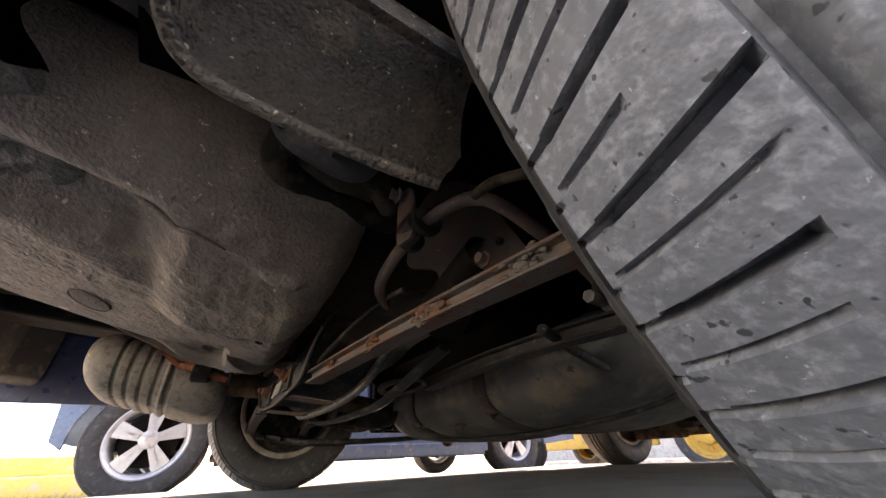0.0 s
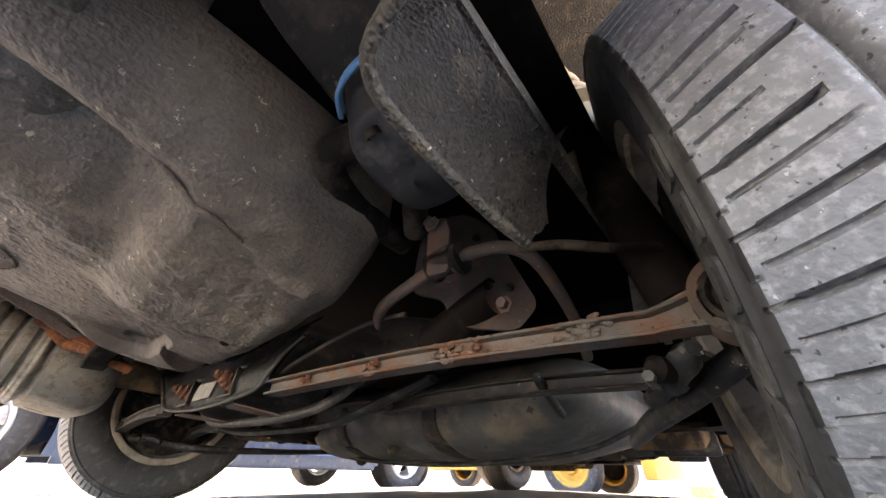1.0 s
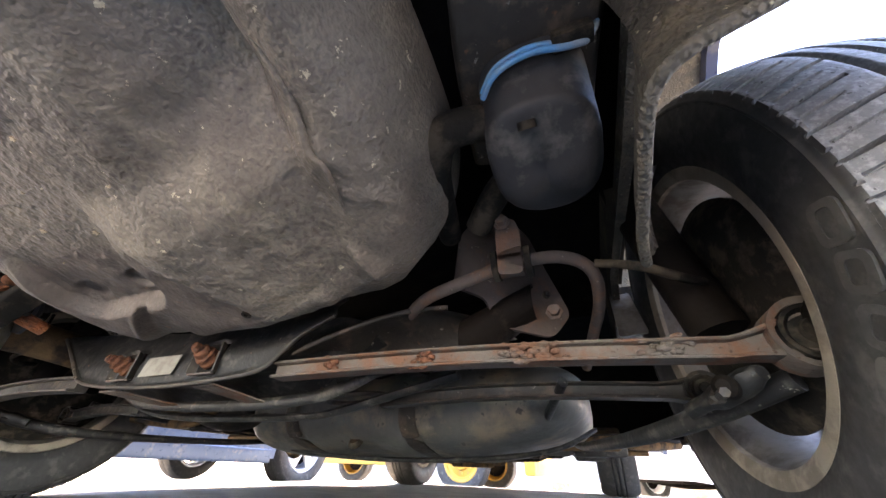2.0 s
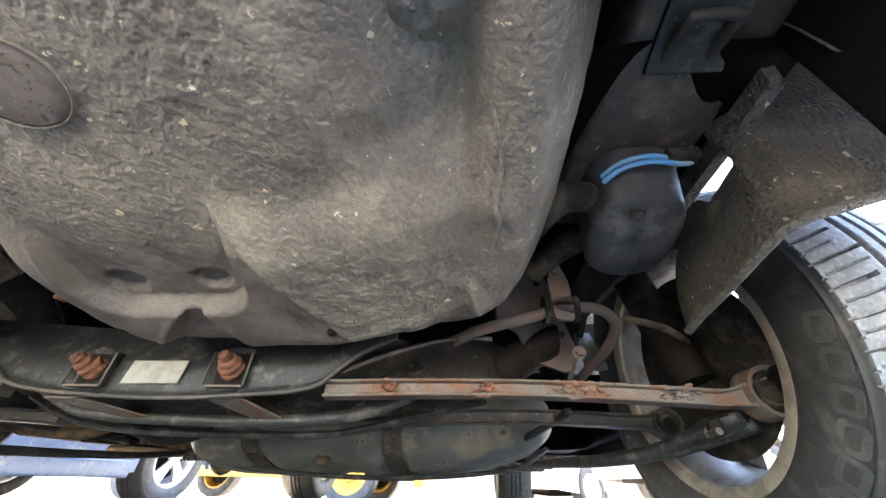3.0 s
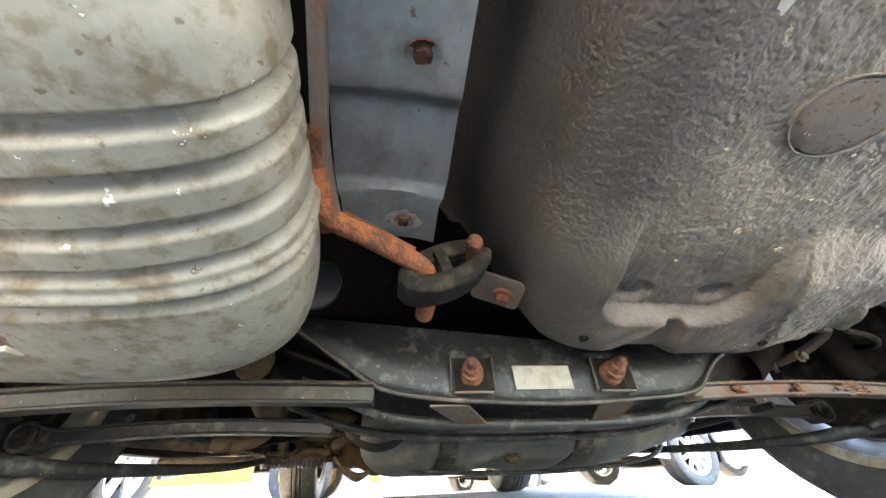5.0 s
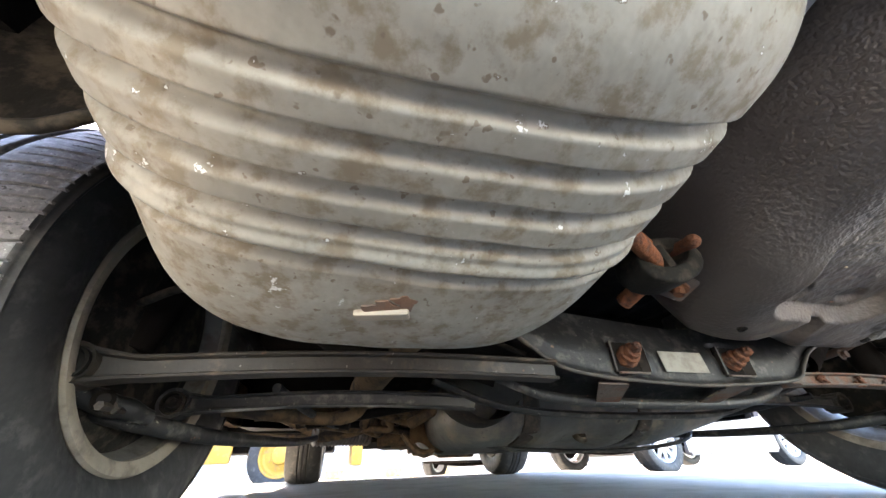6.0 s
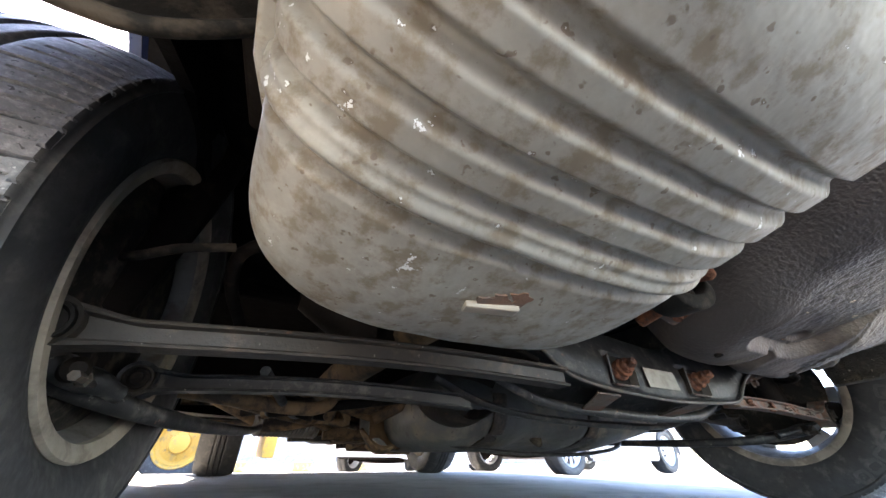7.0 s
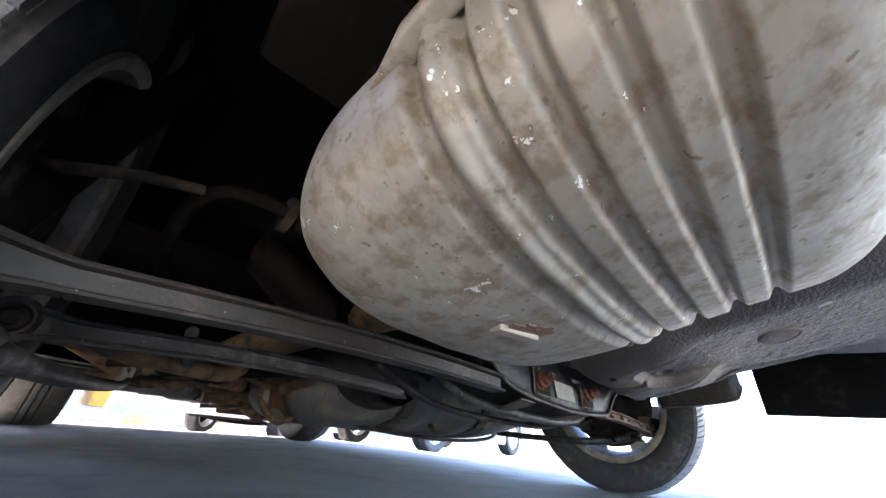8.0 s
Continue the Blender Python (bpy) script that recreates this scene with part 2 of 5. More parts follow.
BARE_STEEL = surface("bare_scraped_steel", (0.55, 0.53, 0.50), (0.45, 0.43, 0.40), (0.30, 0.27, 0.23), rough=0.45, metal=0.5, bump=0.2)
ASPHALT = surface("worn_asphalt", (0.26, 0.25, 0.228), (0.32, 0.305, 0.278), (0.20, 0.19, 0.172), rough=0.85, big=0.8, fine=14, dirt_scale=3.0, dirt_amount=0.4, bump=0.6, bump_scale=180, depth=0.004,
                  spots=(0.32, 0.31, 0.29), spot_scale=70, spot_amount=0.3)
CONCRETE = surface("pale_concrete", (0.42, 0.40, 0.36), (0.36, 0.34, 0.31), (0.28, 0.26, 0.23), rough=0.85, big=2, fine=20, dirt_scale=5, bump=0.4, bump_scale=60)
YELLOW_KERB = surface("yellow_kerb_paint", (0.62, 0.44, 0.12), (0.55, 0.38, 0.10), (0.42, 0.36, 0.26), rough=0.7, big=3, fine=25, dirt_scale=6, dirt_amount=0.3, bump=0.4, bump_scale=50)
GRASS = surface("grass", (0.06, 0.10, 0.03), (0.09, 0.12, 0.04), (0.12, 0.11, 0.05), rough=0.8, bump=0.5)


# ---- shape helpers ----
def part(name, bm, material, parent, label="", smooth=None):
    """Links a bmesh as one mesh object under a thing or a part."""
    bmesh.ops.recalc_face_normals(bm, faces=bm.faces)
    me = bpy.data.meshes.new(name)
    bm.to_mesh(me)
    bm.free()
    me.materials.append(material)
    if smooth is not None:
        me.shade_smooth() if smooth >= 180 else None
        if smooth < 180:
            me.shade_smooth()
            me.set_sharp_from_angle(angle=radians(smooth))
    ob = new(name, me)
    ob.parent = parent
    if label:
        ob["label"] = label
    return ob


def thing(name, label, category, at=(0, 0, 0), rz=0.0, group=""):
    e = new(name)
    e.empty_display_size = 0.2
    e.matrix_world = pose(*at, 0, 0, rz)
    return tagged(e, label, category, group)


def add_box(bm, centre, size, bevel=0.0, turn=None, segments=2):
    made = bmesh.ops.create_cube(bm, size=1.0)["verts"]
    bmesh.ops.scale(bm, vec=size, verts=made)
    if bevel:
        edges = list({e for v in made for e in v.link_edges})
        made = bmesh.ops.bevel(bm, geom=edges, offset=bevel, segments=segments, affect="EDGES", profile=0.6)["verts"]
        made = list(made)
    m = Matrix.Translation(centre) @ (turn if turn else Matrix.Identity(4))
    bmesh.ops.transform(bm, matrix=m, verts=made)
    return made


def add_tube(bm, points, radius, sides=12, smooth=6, squash=1.0, caps=True):
    """A round bar through the points (Catmull-Rom); radius may be a list."""
    pts = [Vector(p) for p in points]
    radii = radius if isinstance(radius, (list, tuple)) else [radius] * len(pts)
    line, rad = [], []
    for i in range(len(pts) - 1):
        a, b = pts[i], pts[i + 1]
        before, after = pts[max(i - 1, 0)], pts[min(i + 2, len(pts) - 1)]
        for k in range(smooth):
            t = k / smooth
            line.append(0.5 * (2 * a + (b - before) * t + (2 * before - 5 * a + 4 * b - after) * t * t + (3 * a - before - 3 * b + after) * t ** 3))
            rad.append(radii[i] + (radii[i + 1] - radii[i]) * t)
    line.append(pts[-1])
    rad.append(radii[-1])
    rings = []
    for i, p in enumerate(line):
        ahead = (line[min(i + 1, len(line) - 1)] - line[max(i - 1, 0)]).normalized()
        side = ahead.cross(Vector((0, 0, 1)))
        side = side.normalized() if side.length > 1e-4 else Vector((1, 0, 0))
        up = side.cross(ahead).normalized()
        rings.append([bm.verts.new(p + side * math.cos(2 * math.pi * k / sides) * rad[i] + up * math.sin(2 * math.pi * k / sides) * rad[i] * squash) for k in range(sides)])
    for a, b in zip(rings, rings[1:]):
        for k in range(sides):
            bm.faces.new((a[k], a[(k + 1) % sides], b[(k + 1) % sides], b[k]))
    if caps:
        bm.faces.new(rings[0][::-1])
        bm.faces.new(rings[-1])


def add_sweep(bm, profile, points, up=(0, 0, 1)):
    """Sweeps a closed profile (u sideways, v up) along straight runs between points."""
    pts = [Vector(p) for p in points]
    up0 = Vector(up)
    rings = []
    for i, p in enumerate(pts):
        ahead = (pts[min(i + 1, len(pts) - 1)] - pts[max(i - 1, 0)]).normalized()
        side = ahead.cross(up0).normalized()
        over = side.cross(ahead).normalized()
        rings.append([bm.verts.new(p + side * u + over * v) for u, v in profile])
    n = len(profile)
    for a, b in zip(rings, rings[1:]):
        for k in range(n):
            bm.faces.new((a[k], a[(k + 1) % n], b[(k + 1) % n], b[k]))
    bm.faces.new(rings[0][::-1])
    bm.faces.new(rings[-1])


def add_revolve(bm, profile, steps, closed=False):
    """Turns a profile of (x, r) about the x axis."""
    rings = []
    for i in range(steps):
        a = 2 * math.pi * i / steps
        c, s = math.cos(a), math.sin(a)
        rings.append([bm.verts.new((x, r * c, r * s)) for x, r in profile])
    n = len(profile)
    for i in range(steps):
        p, q = rings[i], rings[(i + 1) % steps]
        for k in range(n if closed else n - 1):
            bm.faces.new((p[k], p[(k + 1) % n], q[(k + 1) % n], q[k]))


def add_plate(bm, outline, thick, matrix=None):
    """A plate from a 2D outline in its own xy plane, thick along z, from 0 up."""
    low = [bm.verts.new((x, y, 0)) for x, y in outline]
    high = [bm.verts.new((x, y, thick)) for x, y in outline]
    n = len(outline)
    for k in range(n):
        bm.faces.new((low[k], low[(k + 1) % n], high[(k + 1) % n], high[k]))
    bm.faces.new(low[::-1])
    bm.faces.new(high)
    if matrix:
        bmesh.ops.transform(bm, matrix=matrix, verts=low + high)


def rounded(points, radius, steps=4):
    """Rounds the corners of a 2D outline."""
    out = []
    n = len(points)
    for i in range(n):
        p, a, b = Vector(points[i]), Vector(points[i - 1]), Vector(points[(i + 1) % n])
        r = min(radius, (a - p).length * 0.45, (b - p).length * 0.45)
        s, e = p + (a - p).normalized() * r, p + (b - p).normalized() * r
        for k in range(steps + 1):
            t = k / steps
            out.append(tuple((1 - t) ** 2 * s + 2 * t * (1 - t) * p + t * t * e))
    return out


def add_surface(bm, shape, nu, nv, wrap_u=False):
    """A sheet from shape(u, v) with u and v from 0 to 1."""
    rows = [[bm.verts.new(shape(i / (nu if wrap_u else nu - 1), j / (nv - 1))) for j in range(nv)] for i in range(nu)]
    for i in range(nu if wrap_u else nu - 1):
        for j in range(nv - 1):
            a, b = rows[i], rows[(i + 1) % nu]
            bm.faces.new((a[j], b[j], b[j + 1], a[j + 1]))
    return rows


def ease(x, low, high):
    t = min(1.0, max(0.0, (x - low) / (high - low)))
    return t * t * (3 - 2 * t)


TO_SIDE = Matrix(((0, 0, 1, 0), (1, 0, 0, 0), (0, 1, 0, 0), (0, 0, 0, 1)))   # outline (y, z), thickness along x
TO_FRONT = Matrix(((1, 0, 0, 0), (0, 0, 1, 0), (0, 1, 0, 0), (0, 0, 0, 1)))  # outline (x, z), thickness along y

# ---- ground ----
def ground_z(x, y):
    """The lot is level under the car; its gentle fall ahead and to the sides is shaped to fit the camera's view."""
    d = math.hypot(max(0.0, abs(x) - 1.2), max(0.0, y - 2.4))
    return -0.06 * d * d / (d + 0.6) if d < 6.0 else -0.06 * 36 / 6.6


bm = bmesh.new()
lines = [-400.0, -60.0, -20.0] + [-10.0 + 0.4 * k for k in range(51)] + [20.0, 60.0, 400.0]
grid = [[bm.verts.new((x, y, ground_z(x, y))) for y in lines] for x in lines]
for a, b in zip(grid, grid[1:]):
    for k in range(len(lines) - 1):
        bm.faces.new((a[k], b[k], b[k + 1], a[k + 1]))
tagged(part("ground", bm, ASPHALT, None, smooth=180), "worn pale grey asphalt of a car park", "ground", kind="structure")

# ---- wheels ----
TYRE_R, HALF_W = 0.31, 0.1


def tyre_mesh(pitches=62, per=30):
    """Tyre with a worn road tread: ring grooves, slanting shoulder grooves with thin cuts between, a ridge and a plain side wall, flat where it stands."""
    half = [(0.082, 0.197), (0.092, 0.205), (0.101, 0.225), (0.105, 0.25), (0.1045, 0.270), (0.1025, 0.282), (0.1015, 0.286), (0.1035, 0.288), (0.1035, 0.2905), (0.1010, 0.2925), (0.0995, 0.2945)]
    for i in range(1, 11):                       # round shoulder
        t = i / 10
        half.append((0.0995 - 0.0080 * t ** 1.4, 0.2945 + 0.0060 * math.sin(t * math.pi / 2)))
    for i in range(1, 35):
        x = 0.0915 * (1 - i / 34)
        half.append((x, 0.317 - 0.0165 * (x / 0.0915) ** 2.3))
    profile = half + [(-x, r) for x, r in half[-2::-1]]
    n, steps = len(profile), pitches * per
    wave = [0.0008 * noise.noise(Vector((i * 0.02, 0, 7))) for i in range(steps)]
    verts = np.zeros((steps, n, 3))
    for k, (x, r) in enumerate(profile):
        ax, s = abs(x), 1 if x > 0 else -1
        slant = s * 0.56 * ((0.1 - ax) / 0.077) ** 1.15 if ax < 0.1 else 0.0
        for i in range(steps):
            p, which = (i % per) / per, i // per
            a = 2 * math.pi * (i / per + slant) / pitches
            d = 0.0
            if r > 0.2935:
                for g in (0.0, 0.0255):
                    d = max(d, 0.0075 * (1 - ease(abs(ax - g), 0.0030, 0.0044)))
                if ax > 0.029:                       # long slanting grooves, thinner over the shoulder
                    wide = 0.075 - 0.040 * ease(ax, 0.080, 0.090)
                    inner = 0.029 if which % 2 else 0.040
                    gate = (1 - ease(ax, 0.0972, 0.0982)) * ease(ax, inner, inner + 0.003)
                    d = max(d, (0.0115 - 0.007 * ease(ax, 0.084, 0.092)) * gate * (1 - ease(abs(p - 0.25), wide * 0.75, wide)))
                    gate = (1 - ease(ax, 0.0895, 0.0915)) * ease(ax, 0.036 + 0.010 * (which % 3), 0.040 + 0.010 * (which % 3))
                    d = max(d, 0.004 * gate * (1 - ease(abs(p - 0.72), 0.022, 0.042)))
                    gate = (1 - ease(ax, 0.0972, 0.0982)) * ease(ax, 0.0925, 0.0935)
                    d = max(d, 0.0030 * gate * (1 - ease(abs(p - 0.84), 0.022, 0.042)))
                    if which % 2 and 0.25 < p < 0.84:    # closed end of a loop
                        d = max(d, 0.0030 * (1 - ease(abs(ax - 0.0970), 0.0006, 0.0014)))
            rr = r - d - wave[i] * (r > 0.30)
            verts[i, k] = (x, rr * math.cos(a), rr * math.sin(a))
    low = verts[:, :, 2] < -0.3095
    verts[:, :, 2][low] = -0.3095
    me = bpy.data.meshes.new("tyre")
    idx = np.arange(steps * n).reshape(steps, n)
    nxt = np.roll(idx, -1, axis=0)
    faces = np.stack((idx[:, :-1], nxt[:, :-1], nxt[:, 1:], idx[:, 1:]), axis=-1).reshape(-1, 4)
    me.from_pydata(verts.reshape(-1, 3).tolist(), [], faces.tolist())
    me.materials.append(TYRE_RUBBER)
    me.materials.append(SIDEWALL)
    edge = np.full(steps, 0.0950)
    axial = np.array([0.2 if r < 0.2925 else abs(x) for x, r in profile])
    wall = (np.minimum(axial[:-1], axial[1:])[None, :] > edge[:, None]).astype(np.int32)
    me.polygons.foreach_set("material_index", wall.reshape(-1))
    me.shade_smooth()
    me.set_sharp_from_angle(angle=radians(38))
    return me


def rim_parts(wheel, outer):
    """Lip, barrel and spoked face of a wheel whose outer side is towards outer (+1 or -1) along x."""
    o = outer
    bm = bmesh.new()
    add_revolve(bm, [(-o * 0.090, 0.2015), (-o * 0.0945, 0.199), (-o * 0.0945, 0.190), (-o * 0.089, 0.181), (-o * 0.080, 0.180), (-o * 0.076, 0.186), (-o * 0.078, 0.198)], 96, closed=True)
    part("rim_lip", bm, RIM_LIP, wheel, "dusty tan inner rim lip", smooth=40)
    bm = bmesh.new()
    add_revolve(bm, [(-o * 0.082, 0.1805), (-o * 0.06, 0.172), (-o * 0.02, 0.166), (o * 0.03, 0.166), (o * 0.075, 0.176), (o * 0.085, 0.195), (o * 0.090, 0.2), (o * 0.083, 0.2), (o * 0.072, 0.18),
                     (o * 0.03, 0.17), (-o * 0.02, 0.17), (-o * 0.06, 0.178)], 72, closed=True)
    part("rim_barrel", bm, RIM_BARREL, wheel, smooth=40)
    for k in range(7):
        bm = bmesh.new()
        add_plate(bm, rounded([(-0.03, 0.05), (0.03, 0.05), (0.021, 0.12), (0.034, 0.172), (-0.034, 0.172), (-0.021, 0.12)], 0.01), 0.018)
        bmesh.ops.transform(bm, matrix=Matrix.Rotation(2 * math.pi * k / 7, 4, "X") @ Matrix.Translation((o * 0.045 - 0.009, 0, 0)) @ TO_SIDE, verts=bm.verts)
        part("spoke", bm, ALLOY, wheel, smooth=30)
    bm = bmesh.new()
    add_revolve(bm, [(o * 0.036, 0.001), (o * 0.036, 0.058), (o * 0.06, 0.058), (o * 0.064, 0.05), (o * 0.064, 0.001)], 40, closed=True)
    part("hub", bm, ALLOY, wheel, smooth=30)


TYRE_MESH = tyre_mesh(56, 36)
FAR_TYRE_MESH = tyre_mesh(40, 6)
FAR_TYRE_MESH.materials.clear()
for _ in range(2):
    FAR_TYRE_MESH.materials.append(SIDEWALL)


def road_wheel(parent, at, outer, size, lean=(0.0, 0.0), letters=False, drum=False, wide=1.0, squat=1.0):
    """A wheel of the car at x, y on the ground; lean: toe and camber in radians. Lean, size, wide and squat are set to
    fit the camera's view.
    """
    wheel = new("wheel")
    wheel.parent = parent
    wheel.matrix_basis = Matrix.Translation((at[0], at[1], GROUND_Z + TYRE_R * size * squat - 0.001)) @ Matrix.Rotation(lean[0], 4, "Z") @ Matrix.Rotation(-lean[1], 4, "Y") @ Matrix.Diagonal((size * wide, size, size, 1))
    tyre = new("tyre", TYRE_MESH if drum else FAR_TYRE_MESH)
    tyre.parent = wheel
    tyre.scale = (1, squat, squat)
    tyre["label"] = "dusty grey-black road tyre with worn tread"
    rim_parts(wheel, outer)
    if letters:                                   # raised maker's mark as plain outlined shapes
        for k, wide in enumerate((0.034, 0.03, 0.03, 0.034, 0.034, 0.034, 0.03)):
            bm = bmesh.new()
            ang = radians(98 + k * 8.2)
            frame_out = rounded([(-wide / 2, -0.014), (wide / 2, -0.014), (wide / 2, 0.014), (-wide / 2, 0.014)], 0.009)
            frame_in = rounded([(-wide / 2 + 0.006, -0.007), (wide / 2 - 0.006, -0.007), (wide / 2 - 0.006, 0.007), (-wide / 2 + 0.006, 0.007)], 0.005)
            where = Matrix.Rotation(ang, 4, "X") @ Matrix.Translation((-outer * 0.1046, 0, 0.258)) @ TO_SIDE @ Matrix.Rotation(0.12, 4, "Z")
            ring = []
            for z in (-0.0010, 0.0016):
                for line in (frame_out, frame_in):
                    ring.append([bm.verts.new(where @ Vector((x, y, z))) for x, y in line])
            n = len(frame_out)
            for p, q in ((0, 1), (2, 3), (0, 2), (1, 3)):
                for i in range(n):
                    bm.faces.new((ring[p][i], ring[p][(i + 1) % n], ring[q][(i + 1) % n], ring[q][i]))
            part("raised_mark", bm, LIGHT_RAISED_RUBBER, wheel, "raised outlined shape on the side wall")
    if drum:
        bm = bmesh.new()
        o = outer
        add_revolve(bm, [(-o * 0.066, 0.001), (-o * 0.066, 0.085), (-o * 0.058, 0.115), (-o * 0.012, 0.118), (-o * 0.01, 0.105), (o * 0.03, 0.10), (o * 0.035, 0.001)], 56, closed=True)
        part("brake_drum", bm, SHADED_STEEL, wheel, "dark rusty brake drum", smooth=35)
        bm = bmesh.new()
        add_revolve(bm, [(-o * 0.070, 0.001), (-o * 0.070, 0.118), (-o * 0.064, 0.132), (-o * 0.050, 0.150 if o > 0 else 0.171), (-o * 0.046, 0.150 if o > 0 else 0.171), (-o * 0.060, 0.130), (-o * 0.064, 0.001)], 56, closed=True)
        part("backing_plate", bm, BLACK_RUBBER, wheel, "black brake backing plate", smooth=35)
    return wheel


car = thing("car", "parked dark blue car seen from under its rusty rear end", "car")
SCALE, GROUND_Z = 1.28, 0.03                   # the car is drawn smaller, standing on this height, and enlarged as a whole
car.scale, car.location = (SCALE, SCALE, SCALE), (0, 0, -GROUND_Z * SCALE)
FRONT_X, FRONT_Y = 0.56, 1.74
road_wheel(car, (0.698, 0.018), 1, 0.815, (0.088, 0.060), letters=True, drum=True, wide=0.84, squat=0.95)
road_wheel(car, (-0.667, 0.010), -1, 0.74, (-0.088, 0.0), drum=True)
for side in (1, -1):
    road_wheel(car, (side * FRONT_X, FRONT_Y), side, 0.80)

# ---- body shell and floor of the car ----
top_line = [(-0.80, 0.45), (-0.82, 0.62), (-0.80, 0.92), (-0.30, 0.99), (0.10, 1.26), (0.45, 1.32), (0.90, 1.28), (1.35, 0.95), (1.98, 0.82), (2.22, 0.66), (2.26, 0.42), (2.24, 0.24)]


def arch(y, r, n=14):
    return [(y + r * math.cos(math.pi * k / n), 0.31 + (r + 0.14) * math.sin(math.pi * k / n)) for k in range(n + 1)]


for side in (-1, 1):
    outline = [(-0.80, 0.34)] + top_line + [(FRONT_Y + 0.37, 0.22), (FRONT_Y + 0.37, 0.30)] + arch(FRONT_Y, 0.37)[1:-1] + [(FRONT_Y - 0.37, 0.30), (FRONT_Y - 0.37, 0.2), (0.40, 0.2), (0.37, 0.30)] + arch(0.0, 0.37)[1:-1] + [(-0.37, 0.30), (-0.40, 0.33)]
    bm = bmesh.new()
    add_plate(bm, outline, 0.02, Matrix.Translation((side * 0.845 - 0.01, 0, 0)) @ TO_SIDE)
    part("side_panel", bm, BLUE_PAINT, car)
bm = bmesh.new()
skin = [[bm.verts.new((x, y, z)) for x in (-0.835, 0.835)] for y, z in top_line]
for a, b in zip(skin, skin[1:]):
    bm.faces.new((a[0], a[1], b[1], b[0]))
bmesh.ops.solidify(bm, geom=bm.faces[:], thickness=0.012)
part("upper_skin", bm, BLUE_PAINT, car)
bm = bmesh.new()
add_sweep(bm, rounded([(-0.05, -0.12), (0.0, -0.13), (0.05, -0.06), (0.05, 0.12), (-0.05, 0.12)], 0.03), [(-0.84, -0.70, 0.44), (-0.76, -0.78, 0.44), (0.0, -0.84, 0.44), (0.76, -0.78, 0.44), (0.84, -0.70, 0.44)])
part("rear_bumper", bm, COVER_PLASTIC, car, "black plastic lower rear bumper", smooth=40)

for side in (-1, 1):
    bm = bmesh.new()
    low = 0.27
    add_box(bm, (side * 0.828, -0.59, (0.47 + low) / 2), (0.012, 0.42, 0.47 - low), bevel=0.004)
    part("bumper_corner", bm, BLUE_PAINT, car, "dark blue painted bumper corner")

FLOOR_Z = 0.46


def floor_shape(u, v):
    x, y = -0.615 + 1.23 * u, -0.80 + 1.2 * v
    z = FLOOR_Z + 0.006 * math.sin(x * 60) * ease(abs(x), 0.2, 0.4) + 0.02 * ease(y, -0.15, 0.1)
    return (x, y, z)


bm = bmesh.new()
add_surface(bm, floor_shape, 60, 50)
part("boot_floor", bm, SHADED_FLOOR_PAINT, car, "undercoated boot floor darkened for its shade", smooth=60)
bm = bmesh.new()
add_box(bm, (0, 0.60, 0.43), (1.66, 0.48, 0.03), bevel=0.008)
part("seat_floor", bm, SHADED_FLOOR_PAINT, car)
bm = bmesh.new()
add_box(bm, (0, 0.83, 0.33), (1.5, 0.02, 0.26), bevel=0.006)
part("seat_riser", bm, SHADED_FLOOR_PAINT, car)
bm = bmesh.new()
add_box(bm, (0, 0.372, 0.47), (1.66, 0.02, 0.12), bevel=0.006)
part("seat_riser", bm, SHADED_FLOOR_PAINT, car)
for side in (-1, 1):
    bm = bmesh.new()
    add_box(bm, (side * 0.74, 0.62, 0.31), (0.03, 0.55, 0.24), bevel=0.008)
    part("inner_sill", bm, SHADED_FLOOR_PAINT, car)
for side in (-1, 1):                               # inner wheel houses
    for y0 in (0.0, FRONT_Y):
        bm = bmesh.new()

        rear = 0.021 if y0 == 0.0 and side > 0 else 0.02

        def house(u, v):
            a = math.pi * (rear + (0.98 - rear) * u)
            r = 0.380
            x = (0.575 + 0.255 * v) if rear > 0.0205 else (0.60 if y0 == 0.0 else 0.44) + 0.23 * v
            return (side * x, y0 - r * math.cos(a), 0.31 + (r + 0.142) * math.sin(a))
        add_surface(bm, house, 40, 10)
        part("wheel_house", bm, LINER if y0 == 0.0 and side > 0 else SHADED_FLOOR_PAINT, car, smooth=60)
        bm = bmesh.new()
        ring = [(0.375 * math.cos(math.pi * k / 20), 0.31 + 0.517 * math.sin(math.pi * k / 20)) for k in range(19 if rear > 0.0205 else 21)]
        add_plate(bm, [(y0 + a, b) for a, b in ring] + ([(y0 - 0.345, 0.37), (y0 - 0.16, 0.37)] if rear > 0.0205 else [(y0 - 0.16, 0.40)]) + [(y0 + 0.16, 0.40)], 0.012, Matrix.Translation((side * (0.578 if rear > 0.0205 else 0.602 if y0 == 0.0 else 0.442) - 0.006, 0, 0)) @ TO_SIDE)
        part("wheel_house_wall", bm, LINER if y0 == 0.0 and side > 0 else SHADED_FLOOR_PAINT, car)

# ---- spare wheel well ----
WX, WY, WA, WB = 0.147, -0.405, 0.166, 0.222


def well_floor(y):
    return 0.1854 - 0.24 * max(y, -0.60)


